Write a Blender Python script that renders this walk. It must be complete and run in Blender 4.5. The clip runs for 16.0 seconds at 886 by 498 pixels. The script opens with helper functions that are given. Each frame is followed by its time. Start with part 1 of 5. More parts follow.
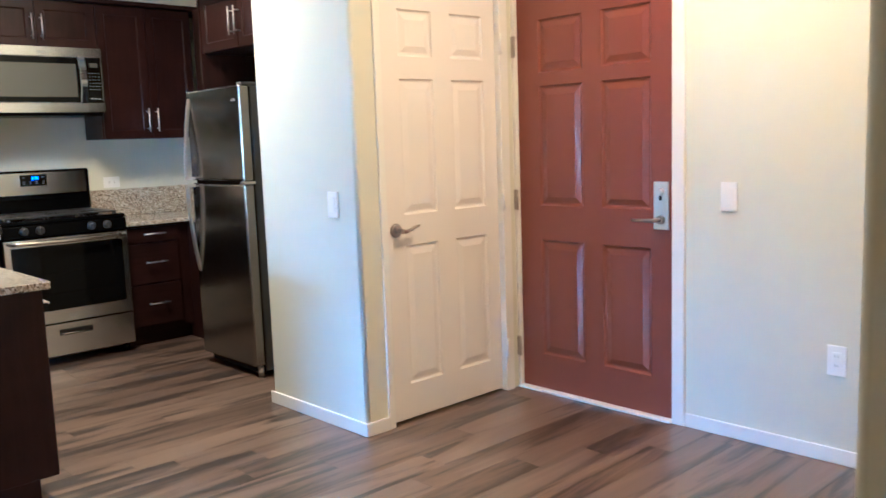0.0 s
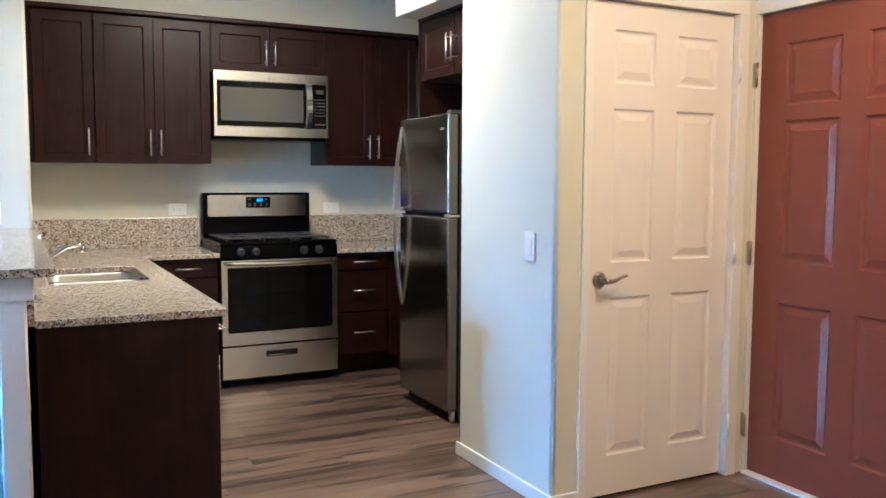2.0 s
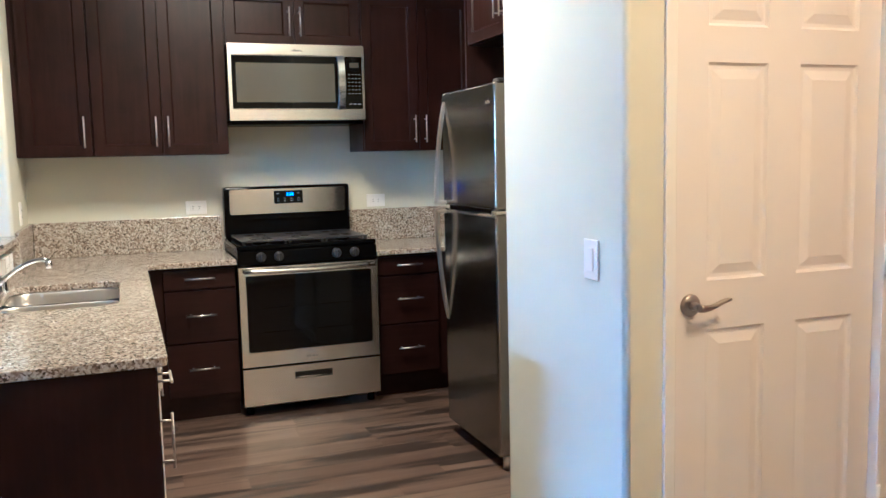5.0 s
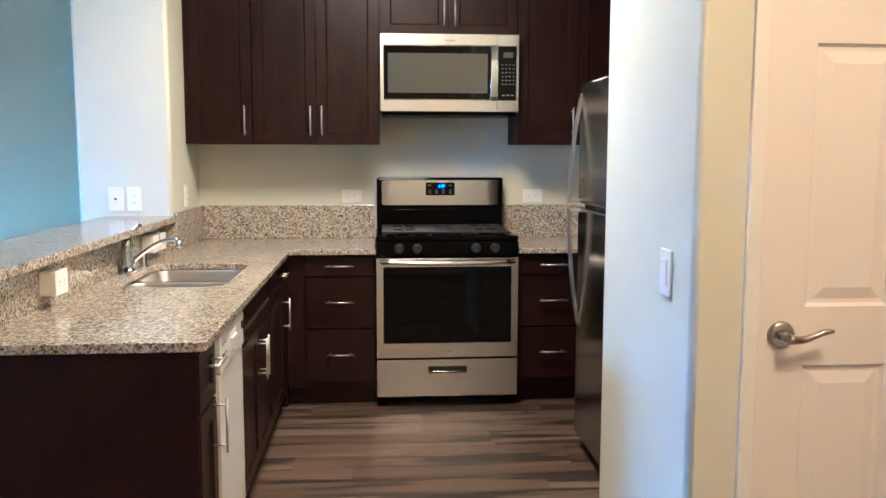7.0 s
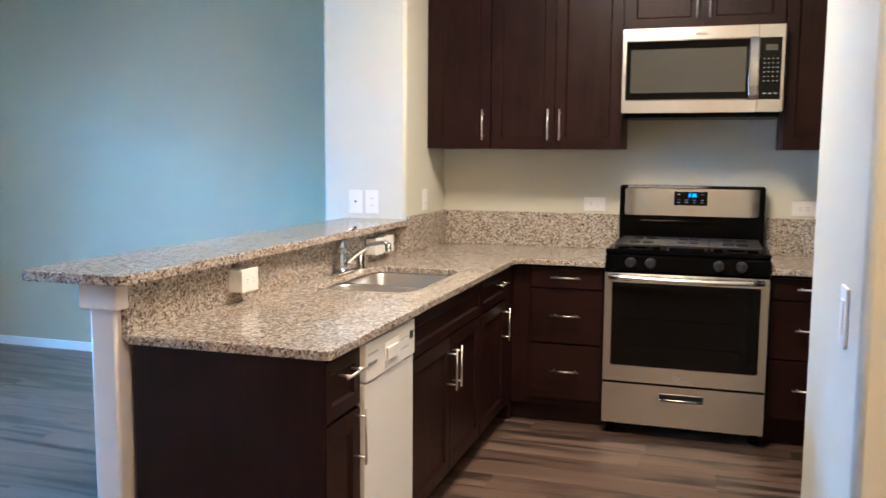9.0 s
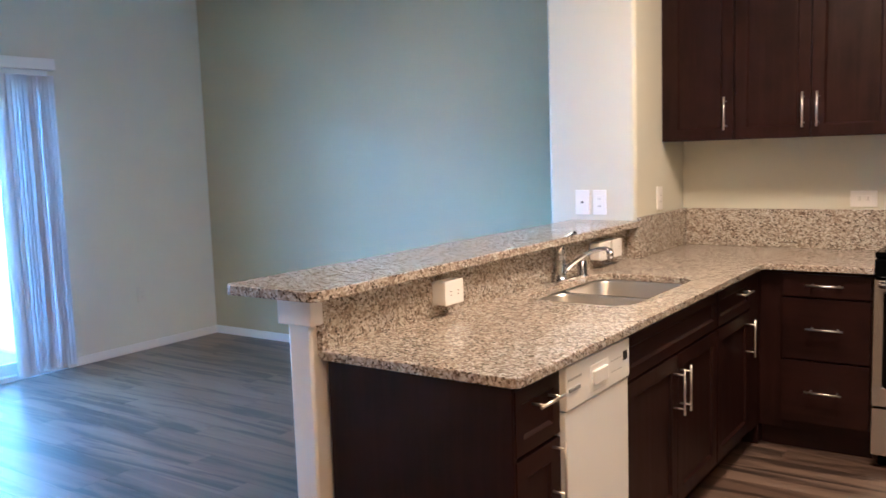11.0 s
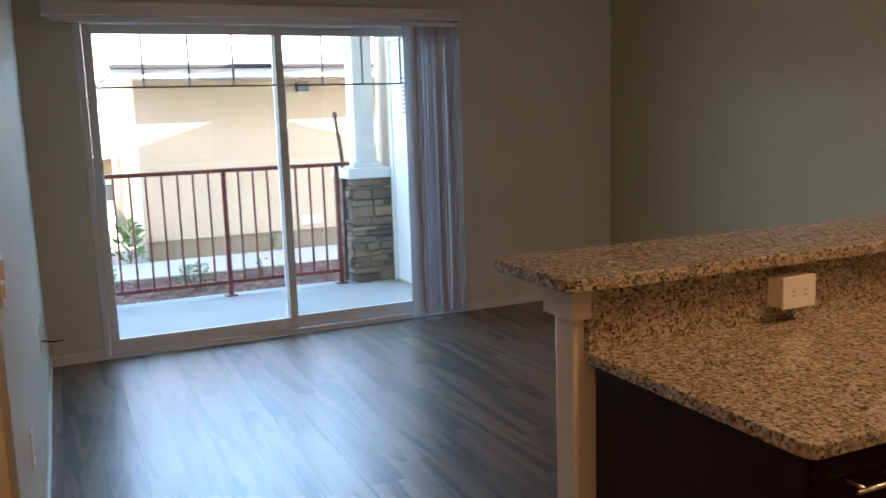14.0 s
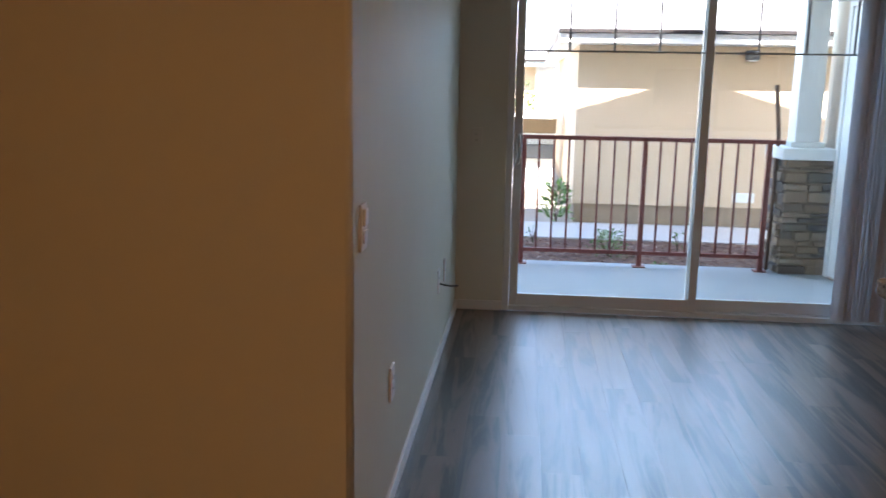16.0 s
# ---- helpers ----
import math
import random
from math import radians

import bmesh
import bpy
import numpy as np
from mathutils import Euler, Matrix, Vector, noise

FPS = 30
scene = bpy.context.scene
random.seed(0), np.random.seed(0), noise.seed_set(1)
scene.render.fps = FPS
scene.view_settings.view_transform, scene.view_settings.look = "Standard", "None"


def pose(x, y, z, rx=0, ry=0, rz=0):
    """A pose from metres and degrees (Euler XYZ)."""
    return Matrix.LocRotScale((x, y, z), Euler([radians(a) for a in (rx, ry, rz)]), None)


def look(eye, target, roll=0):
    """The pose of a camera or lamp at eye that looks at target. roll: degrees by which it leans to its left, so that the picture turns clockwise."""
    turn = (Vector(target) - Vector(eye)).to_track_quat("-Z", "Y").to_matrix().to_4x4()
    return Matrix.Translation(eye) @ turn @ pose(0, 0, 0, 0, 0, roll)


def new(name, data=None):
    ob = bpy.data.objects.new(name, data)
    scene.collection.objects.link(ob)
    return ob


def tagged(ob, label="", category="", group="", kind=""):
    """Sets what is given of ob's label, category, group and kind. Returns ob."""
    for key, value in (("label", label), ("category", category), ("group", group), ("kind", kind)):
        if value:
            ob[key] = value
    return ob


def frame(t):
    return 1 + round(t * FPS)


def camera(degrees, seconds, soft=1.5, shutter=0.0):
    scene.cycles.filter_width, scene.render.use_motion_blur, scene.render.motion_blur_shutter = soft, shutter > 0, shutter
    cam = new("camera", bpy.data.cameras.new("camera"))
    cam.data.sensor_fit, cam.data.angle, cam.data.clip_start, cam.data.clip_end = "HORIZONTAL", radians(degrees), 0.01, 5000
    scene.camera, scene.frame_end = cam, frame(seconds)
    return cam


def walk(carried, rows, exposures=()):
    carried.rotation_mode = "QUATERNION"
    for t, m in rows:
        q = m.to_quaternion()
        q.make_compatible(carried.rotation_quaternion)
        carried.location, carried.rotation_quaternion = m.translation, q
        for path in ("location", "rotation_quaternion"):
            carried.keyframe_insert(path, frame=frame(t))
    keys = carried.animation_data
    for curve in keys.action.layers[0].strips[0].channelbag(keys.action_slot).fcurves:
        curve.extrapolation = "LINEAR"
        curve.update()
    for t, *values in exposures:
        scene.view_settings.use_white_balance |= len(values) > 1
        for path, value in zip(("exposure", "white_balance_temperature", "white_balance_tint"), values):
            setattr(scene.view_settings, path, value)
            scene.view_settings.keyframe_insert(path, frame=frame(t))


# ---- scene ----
cam = camera(55.3, 16.0, soft=1.5, shutter=0.3)
PATH = [
    (0, (-1.921, -6.095, 1.328), (-0.565, -4.648, 1.069), -2.0),
    (0.5, (-1.848, -5.99, 1.325), (-0.597, -4.447, 1.097), -3.1),
    (1, (-1.779, -5.95, 1.326), (-0.643, -4.318, 1.112), -2.7),
    (1.5, (-1.658, -5.904, 1.331), (-0.639, -4.194, 1.147), -0.7),
    (2, (-1.538, -5.866, 1.329), (-0.633, -4.091, 1.158), 0.3),
    (2.5, (-1.48, -5.782, 1.331), (-0.646, -3.974, 1.135), 0.2),
    (3, (-1.405, -5.62, 1.345), (-0.595, -3.802, 1.147), -0.5),
    (5.5, (-0.825, -5.075, 1.355), (-0.223, -3.18, 1.142), -1.8),
    (6, (-0.712, -5.057, 1.352), (-0.291, -3.11, 1.17), -1.0),
    (6.5, (-0.532, -5.082, 1.357), (-0.289, -3.106, 1.164), 0.6),
    (7, (-0.399, -5.058, 1.345), (-0.245, -3.076, 1.123), 0.1),
    (7.5, (-0.29, -4.972, 1.345), (-0.254, -2.985, 1.123), 0.4),
    (8, (-0.195, -4.891, 1.353), (-0.345, -2.907, 1.146), -0.3),
    (8.5, (-0.069, -4.833, 1.352), (-0.467, -2.883, 1.152), -0.4),
    (9, (0.076, -4.78, 1.354), (-0.526, -2.886, 1.138), 0.4),
    (11.5, (0.161, -4.37, 1.393), (-1.162, -2.885, 1.18), -1.8),
    (12, (0.224, -4.224, 1.398), (-1.287, -2.931, 1.185), -0.9),
    (12.5, (0.256, -4.129, 1.396), (-1.361, -2.977, 1.15), -0.8),
    (13, (0.196, -4.025, 1.379), (-1.481, -2.973, 1.094), -0.8),
    (13.5, (0.113, -3.918, 1.386), (-1.629, -2.981, 1.089), -0.8),
    (14, (0.065, -3.853, 1.381), (-1.739, -3.046, 1.072), -1.9),
    (14.5, (0.034, -3.789, 1.383), (-1.845, -3.183, 1.061), -1.3),
    (15, (-0.01, -3.685, 1.389), (-1.954, -3.349, 1.062), -0.4),
    (15.5, (-0.06, -3.615, 1.39), (-2.028, -3.583, 1.037), 0.7),
    (16, (-0.062, -3.593, 1.386), (-2.018, -3.781, 1.01), 1.0),
]
EXPOSURES = [(0.0, 5.55, 3520, -5), (1.0, 5.4, 3500, -5), (2.0, 5.38, 3500, -4), (5.5, 5.5, 3530, -4), (9.0, 5.38, 3740, 0), (11.5, 5.1, 4300, 7), (12.5, 3.9, 5350, 11), (14.5, 3.4, 6050, 15), (15.5, 3.22, 6150, 17), (16.0, 2.95, 6150, 18)]
walk(cam, [(t, look(eye, target, roll)) for t, eye, target, roll in PATH], EXPOSURES)

# ---- world, sun, lamps ----
SUN_EL, SUN_AZ = 47.0, 4.0          # the sun stands behind the flat, east of the patio


def make_world():
    w = bpy.data.worlds.new("sky")
    scene.world = w
    w.use_nodes = True
    nt = w.node_tree
    sky = nt.nodes.new("ShaderNodeTexSky")
    sky.sky_type = "NISHITA"
    sky.sun_disc = False
    sky.sun_elevation = radians(SUN_EL)
    sky.sun_rotation = radians(90 - SUN_AZ)
    bg = nt.nodes["Background"]
    bg.inputs["Strength"].default_value = SKY_STRENGTH
    nt.links.new(sky.outputs["Color"], bg.inputs["Color"])


def make_lamp(name, kind, m, power, color, size=0.3):
    d = bpy.data.lights.new(name, kind)
    d.energy = power
    d.color = color
    if kind == "AREA":
        d.shape = "DISK"
        d.size = size
    if kind == "SUN":
        d.angle = radians(0.5)
    ob = new(name, d)
    ob.matrix_world = m
    return ob


SKY_STRENGTH = 0.15
make_world()
make_lamp("sun", "SUN", look((0, 0, 0), (-math.cos(radians(SUN_EL)) * math.cos(radians(SUN_AZ)),
          math.cos(radians(SUN_EL)) * math.sin(radians(SUN_AZ)), -math.sin(radians(SUN_EL)))), 5.0, (1.0, 0.94, 0.85))
WARM = (1.0, 0.53, 0.215)
make_lamp("kitchen_lamp", "AREA", pose(-0.36, -1.75, 2.71), 2.85, WARM, 0.75)
make_lamp("entry_lamp", "AREA", pose(0.62, -4.45, 2.71), 1.5, (1.0, 0.45, 0.14), 0.6)
# area lamp added under the patio's edge, above what the door shows, boosting skylight
sky_lamp = make_lamp("patio_sky_fill", "AREA", look((-7.46, -2.9, 2.36), (-5.6, -2.6, 0.0)), 9.6, (0.50, 0.78, 1.0), 4.6)
sky_lamp.data.shape = "RECTANGLE"
sky_lamp.data.size, sky_lamp.data.size_y = 4.6, 0.36


# ---- materials ----
def mat(name, color, rough=0.5, metal=0.0, spec=0.5):
    m = bpy.data.materials.new(name)
    m.use_nodes = True
    b = m.node_tree.nodes["Principled BSDF"]
    b.inputs["Base Color"].default_value = (*color, 1)
    b.inputs["Roughness"].default_value = rough
    b.inputs["Metallic"].default_value = metal
    b.inputs["Specular IOR Level"].default_value = spec
    return m


def node(m, kind, **inputs):
    n = m.node_tree.nodes.new(kind)
    for k, v in inputs.items():
        n.inputs[k.replace("_", " ")].default_value = v
    return n


def link(m, a, b):
    m.node_tree.links.new(a, b)


def coords(m, scale=(1, 1, 1), world=True):
    """Texture place: world metres for what is built in place, the thing's own for loose pieces."""
    n = m.node_tree
    tc = n.nodes.new("ShaderNodeNewGeometry" if world else "ShaderNodeTexCoord")
    mp = n.nodes.new("ShaderNodeMapping")
    mp.inputs["Scale"].default_value = scale
    link(m, tc.outputs["Position" if world else "Object"], mp.inputs["Vector"])
    return mp.outputs["Vector"]


def ramp(m, fac, stops):
    r = m.node_tree.nodes.new("ShaderNodeValToRGB")
    while len(r.color_ramp.elements) < len(stops):
        r.color_ramp.elements.new(0.5)
    for e, (p, c) in zip(r.color_ramp.elements, stops):
        e.position = p
        e.color = (*c, 1) if len(c) == 3 else c
    link(m, fac, r.inputs["Fac"])
    return r.outputs["Color"]


def noise_of(m, vec, scale, detail=3, rough=0.5, distort=0.0):
    n = node(m, "ShaderNodeTexNoise", Scale=scale, Detail=detail, Roughness=rough, Distortion=distort)
    link(m, vec, n.inputs["Vector"])
    return n.outputs["Fac"]


def bump_of(m, height, strength=0.1, distance=0.01):
    b = node(m, "ShaderNodeBump", Strength=strength, Distance=distance)
    link(m, height, b.inputs["Height"])
    link(m, b.outputs["Normal"], m.node_tree.nodes["Principled BSDF"].inputs["Normal"])
    return b


def mix(m, fac, a, b, blend="MIX"):
    n = m.node_tree.nodes.new("ShaderNodeMix")
    n.data_type = "RGBA"
    n.blend_type = blend
    for sock, v in ((n.inputs[0], fac), (n.inputs[6], a), (n.inputs[7], b)):
        if isinstance(v, (int, float)):
            sock.default_value = v
        elif isinstance(v, tuple):
            sock.default_value = (*v, 1)
        else:
            link(m, v, sock)
    return n.outputs[2]


def base(m):
    return m.node_tree.nodes["Principled BSDF"].inputs["Base Color"]


def rough_in(m):
    return m.node_tree.nodes["Principled BSDF"].inputs["Roughness"]


def paint(name, color, rough=0.6, peel=0.12, vary=0.04, uneven=0.06):
    """Rolled paint on textured drywall: orange peel and faint patches."""
    m = mat(name, color, rough)
    v = coords(m)
    patch = noise_of(m, v, 1.3, 3)
    dark = tuple(c * (1 - vary) for c in color)
    link(m, mix(m, patch, dark, tuple(min(1, c * (1 + vary)) for c in color)), base(m))
    bump_of(m, noise_of(m, v, 110, 3, 0.6), peel, 0.004)
    link(m, ramp(m, noise_of(m, v, 3, 2), [(0.3, (rough - uneven,) * 3), (0.7, (rough + uneven * 1.3,) * 3)]), rough_in(m))
    return m


def espresso(name, axis):
    """Dark stained cabinet wood under satin lacquer, with the grain along one axis."""
    m = mat(name, (0.03, 0.012, 0.01), 0.36, 0.0, 0.2)
    s = [38, 38, 38]
    s[axis] = 2.2
    v = coords(m, tuple(s))
    g = noise_of(m, v, 1.0, 6, 0.62, 0.6)
    blotch = noise_of(m, coords(m), 5.0, 4, 0.6)
    c = ramp(m, g, [(0.30, (0.0068, 0.0029, 0.0025)), (0.52, (0.0122, 0.0045, 0.0037)), (0.72, (0.0185, 0.0072, 0.0060))])
    link(m, mix(m, ramp(m, blotch, [(0.35, (0, 0, 0)), (0.7, (0.55,) * 3)]), c, (0.028, 0.0098, 0.0076)), base(m))
    link(m, ramp(m, g, [(0.3, (0.32,) * 3), (0.7, (0.42,) * 3)]), rough_in(m))
    bump_of(m, g, 0.05, 0.002)
    return m


def granite(name):
    """Polished speckled granite: cream field, tan and grey grains, dark mica flecks."""
    m = mat(name, (0.4, 0.36, 0.32), 0.12)
    v0 = coords(m)
    warp = node(m, "ShaderNodeTexNoise", Scale=30.0, Detail=2.0)
    link(m, v0, warp.inputs["Vector"])
    add = m.node_tree.nodes.new("ShaderNodeVectorMath")
    add.operation = "MULTIPLY_ADD"
    link(m, warp.outputs["Color"], add.inputs[0])
    add.inputs[1].default_value = (0.016, 0.016, 0.016)
    link(m, v0, add.inputs[2])
    v = add.outputs["Vector"]
    cell = node(m, "ShaderNodeTexVoronoi", Scale=165.0)
    link(m, v, cell.inputs["Vector"])
    sep = m.node_tree.nodes.new("ShaderNodeSeparateColor")
    link(m, cell.outputs["Color"], sep.inputs["Color"])
    c = ramp(m, sep.outputs["Red"], [(0.0, (0.04, 0.034, 0.030)), (0.06, (0.11, 0.085, 0.065)), (0.18, (0.28, 0.235, 0.185)),
                                      (0.40, (0.43, 0.39, 0.325)), (0.65, (0.54, 0.505, 0.44)), (0.9, (0.64, 0.62, 0.57))])
    for e in m.node_tree.nodes:
        if e.bl_idname == "ShaderNodeValToRGB":
            e.color_ramp.interpolation = "CONSTANT"
    big = noise_of(m, coords(m, (1, 0.7, 1)), 58, 4, 0.62)
    c2 = mix(m, ramp(m, big, [(0.53, (0, 0, 0)), (0.62, (0.68,) * 3)]), c, (0.20, 0.155, 0.115))
    big2 = noise_of(m, coords(m, (1, 0.75, 1.2)), 112, 4, 0.66)
    c3 = mix(m, ramp(m, big2, [(0.61, (0, 0, 0)), (0.66, (0.78,) * 3)]), c2, (0.030, 0.026, 0.024))
    c4 = mix(m, ramp(m, noise_of(m, v0, 2.5, 2), [(0.35, (0, 0, 0)), (0.75, (0.18,) * 3)]), c3, (0.45, 0.33, 0.22))
    link(m, c4, base(m))
    link(m, ramp(m, big2, [(0.4, (0.09,) * 3), (0.65, (0.2,) * 3)]), rough_in(m))
    bump_of(m, noise_of(m, v0, 60, 3), 0.03, 0.002)
    return m


def steel(name, color=(0.76, 0.735, 0.70), rough=0.23, axis=0, fine=700):
    """Brushed stainless steel; the brushing runs along one axis."""
    m = mat(name, color, rough, 1.0)
    s = [fine, fine, fine]
    s[axis] = 6
    g = noise_of(m, coords(m, tuple(s)), 1.0, 3, 0.6)
    link(m, mix(m, ramp(m, g, [(0.3, (0.25,) * 3), (0.7, (0.75,) * 3)]), tuple(c * 0.93 for c in color), tuple(min(1, c * 1.06) for c in color)), base(m))
    b = m.node_tree.nodes["Principled BSDF"]
    b.inputs["Anisotropic"].default_value = 0.65
    across = node(m, "ShaderNodeCombineXYZ", Z=1.0)
    link(m, across.outputs["Vector"], b.inputs["Tangent"])
    bump_of(m, g, 0.04, 0.001)
    return m


def plank_mat():
    """Grey-brown vinyl planks: grain along x, each plank its own tone."""
    m = mat("vinyl_plank", (0.16, 0.12, 0.09), 0.32, 0.0, 1.0)
    info = m.node_tree.nodes.new("ShaderNodeObjectInfo")
    tc = m.node_tree.nodes.new("ShaderNodeTexCoord")
    off = m.node_tree.nodes.new("ShaderNodeVectorMath")
    off.operation = "MULTIPLY_ADD"
    link(m, info.outputs["Random"], off.inputs[0])
    off.inputs[1].default_value = (37.0, 53.0, 11.0)
    link(m, tc.outputs["Object"], off.inputs[2])

    def stretched(sx, sy):
        mp = m.node_tree.nodes.new("ShaderNodeMapping")
        mp.inputs["Scale"].default_value = (sx, sy, 1)
        link(m, off.outputs["Vector"], mp.inputs["Vector"])
        return mp.outputs["Vector"]

    streak = noise_of(m, stretched(0.8, 9), 1.0, 5, 0.60, 0.9)
    fine = noise_of(m, stretched(5, 170), 1.0, 4, 0.65, 0.4)
    tone = ramp(m, info.outputs["Random"], [(0.0, (0.095, 0.062, 0.043)), (0.16, (0.118, 0.078, 0.054)), (0.45, (0.148, 0.100, 0.070)),
                                            (0.75, (0.182, 0.126, 0.090)), (1.0, (0.135, 0.096, 0.072))])
    c = mix(m, ramp(m, streak, [(0.41, (0.95,) * 3), (0.51, (0, 0, 0))]), tone, (0.026, 0.018, 0.014))
    c = mix(m, ramp(m, streak, [(0.55, (0, 0, 0)), (0.75, (0.5,) * 3)]), c, (0.26, 0.185, 0.135))
    c = mix(m, 0.55, c, ramp(m, fine, [(0.3, (0.40,) * 3), (0.7, (0.60,) * 3)]), "OVERLAY")
    link(m, c, base(m))
    link(m, ramp(m, fine, [(0.3, (0.32,) * 3), (0.7, (0.45,) * 3)]), rough_in(m))
    b = m.node_tree.nodes["Principled BSDF"]
    b.inputs["Coat Weight"].default_value = 0.35
    b.inputs["Coat Roughness"].default_value = 0.27
    bump_of(m, fine, 0.10, 0.0015)
    return m


def glass_mat(name, rough=0.0):
    m = mat(name, (0.95, 0.98, 0.97), rough)
    b = m.node_tree.nodes["Principled BSDF"]
    b.inputs["Transmission Weight"].default_value = 1.0
    b.inputs["IOR"].default_value = 1.45
    return m


def rough_ground(name, a, b, scale, strength, rough=0.9, fine=90):
    m = mat(name, a, rough)
    v = coords(m)
    n1, n2 = noise_of(m, v, scale, 5, 0.6), noise_of(m, v, fine, 3, 0.6)
    link(m, mix(m, n2, mix(m, n1, a, b), tuple((x + y) * 0.4 for x, y in zip(a, b))), base(m))
    bump_of(m, n2, strength, 0.01)
    return m


def emit(name, color, strength):
    m = mat(name, color, 0.4)
    b = m.node_tree.nodes["Principled BSDF"]
    b.inputs["Emission Color"].default_value = (*color, 1)
    b.inputs["Emission Strength"].default_value = strength
    return m


M_WALL = paint("wall_paint", (0.665, 0.655, 0.545))
M_ACCENT = paint("accent_wall_paint", (0.465, 0.40, 0.23), 0.56, 0.12)
M_ACCENT.node_tree.nodes["Principled BSDF"].inputs["Specular IOR Level"].default_value = 0.7
M_CEIL = paint("ceiling_paint", (0.80, 0.78, 0.74), 0.7, 0.25)
M_TRIM = paint("white_trim_paint", (0.80, 0.78, 0.74), 0.35, 0.02)
M_DOOR = paint("white_door_paint", (0.78, 0.74, 0.715), 0.38, 0.03)
M_RED = paint("red_door_paint", (0.185, 0.049, 0.020), 0.30, 0.02, 0.02, 0.0)
M_WOODZ = espresso("espresso_wood_upright", 2)
M_WOODX = espresso("espresso_wood_across", 0)
M_WOODY = espresso("espresso_wood_deep", 1)
M_GRANITE = granite("speckled_granite")
M_STEEL = steel("brushed_steel", (0.60, 0.585, 0.565), 0.25)
M_BOWL = mat("satin_steel_bowl", (0.74, 0.72, 0.69), 0.32, 1.0)
M_STEELF = steel("brushed_steel_fridge", (0.30, 0.285, 0.27), 0.18, 1)
M_NICKEL = mat("satin_nickel", (0.76, 0.73, 0.69), 0.36, 1.0)
M_LEVER = mat("aged_nickel", (0.42, 0.38, 0.34), 0.28, 1.0)
# grid bars: backlit shade is put into this grey base colour
M_GRIDBAR = mat("backlit_grid_bar", (0.22, 0.24, 0.25), 0.5)
M_CHROME = mat("chrome", (0.60, 0.61, 0.63), 0.13, 1.0)
M_BLACK = mat("black_enamel", (0.002, 0.002, 0.0022), 0.08, 0.0, 0.07)
M_BLACKM = mat("black_plastic", (0.003, 0.003, 0.0032), 0.22, 0.0, 0.07)
M_GRATE = mat("grey_iron", (0.024, 0.024, 0.026), 0.36)
M_GLASSB = mat("black_glass", (0.003, 0.003, 0.003), 0.06, 0.0, 0.15)
M_MWGLASS = mat("screened_glass", (0.085, 0.083, 0.070), 0.14, 0.30)
M_FRSIDE = mat("dark_grey_enamel", (0.05, 0.05, 0.052), 0.42)
M_WHITE = mat("white_plastic", (0.86, 0.85, 0.83), 0.3)
M_ALMOND = mat("almond_plastic", (0.66, 0.64, 0.54), 0.4)
M_DWWHITE = mat("white_appliance_enamel", (0.80, 0.79, 0.77), 0.2)
M_GREYTXT = mat("grey_marking", (0.25, 0.25, 0.25), 0.5)
M_SLOT = mat("dark_slot", (0.02, 0.02, 0.02), 0.6)
M_BLUE = emit("blue_digits", (0.03, 0.20, 1.0), 0.22)
M_VINYL = mat("white_vinyl", (0.74, 0.76, 0.76), 0.3)
M_VANE = mat("vane_vinyl", (0.74, 0.75, 0.78), 0.4)
M_GLASS = glass_mat("window_glass")
M_PLANK = plank_mat()
M_CONC = rough_ground("patio_concrete", (0.33, 0.355, 0.36), (0.48, 0.50, 0.505), 2.2, 0.15)
M_WALK = rough_ground("walkway_concrete", (0.50, 0.48, 0.44), (0.56, 0.54, 0.50), 3, 0.15)
M_MULCH = rough_ground("bark_mulch", (0.11, 0.055, 0.035), (0.17, 0.095, 0.065), 12, 0.9, 0.95, 60)
M_EARTH = rough_ground("dry_earth", (0.30, 0.26, 0.20), (0.38, 0.34, 0.28), 2, 0.4)
M_STUCCO = rough_ground("tan_stucco", (0.62, 0.49, 0.33), (0.67, 0.53, 0.37), 2, 0.35, 0.9, 140)
M_STUCCO2 = rough_ground("cream_stucco", (0.56, 0.46, 0.34), (0.60, 0.50, 0.38), 2, 0.35, 0.9, 140)
M_BAND = rough_ground("brown_stucco_base", (0.30, 0.23, 0.15), (0.34, 0.26, 0.18), 2, 0.35, 0.9, 140)
M_ROOF = rough_ground("pale_roof_tile", (0.60, 0.56, 0.52), (0.68, 0.64, 0.60), 6, 0.5)
M_RAIL = mat("rust_red_rail_paint", (0.16, 0.035, 0.026), 0.4)
M_GUTTER = mat("brown_gutter", (0.016, 0.011, 0.010), 0.6)
M_FARPOST = mat("white_post_paint", (0.72, 0.74, 0.73), 0.45)
M_LAMPG = mat("grey_lamp_metal", (0.12, 0.13, 0.14), 0.45)
M_LEAF = mat("leaf_green", (0.12, 0.22, 0.05), 0.5)
M_BROWNSTICK = mat("weathered_stick", (0.12, 0.07, 0.045), 0.8)


def stone_mat():
    m = mat("ledge_stone", (0.25, 0.2, 0.16), 0.85)
    info = m.node_tree.nodes.new("ShaderNodeObjectInfo")
    tone = ramp(m, info.outputs["Random"], [(0.0, (0.06, 0.06, 0.062)), (0.2, (0.13, 0.095, 0.07)), (0.45, (0.27, 0.19, 0.125)),
                                            (0.7, (0.30, 0.235, 0.17)), (1.0, (0.09, 0.08, 0.075))])
    v = coords(m)
    n = noise_of(m, v, 22, 5, 0.65)
    link(m, mix(m, ramp(m, n, [(0.35, (0, 0, 0)), (0.75, (0.5,) * 3)]), tone, (0.20, 0.145, 0.10)), base(m))
    bump_of(m, n, 0.7, 0.01)
    return m


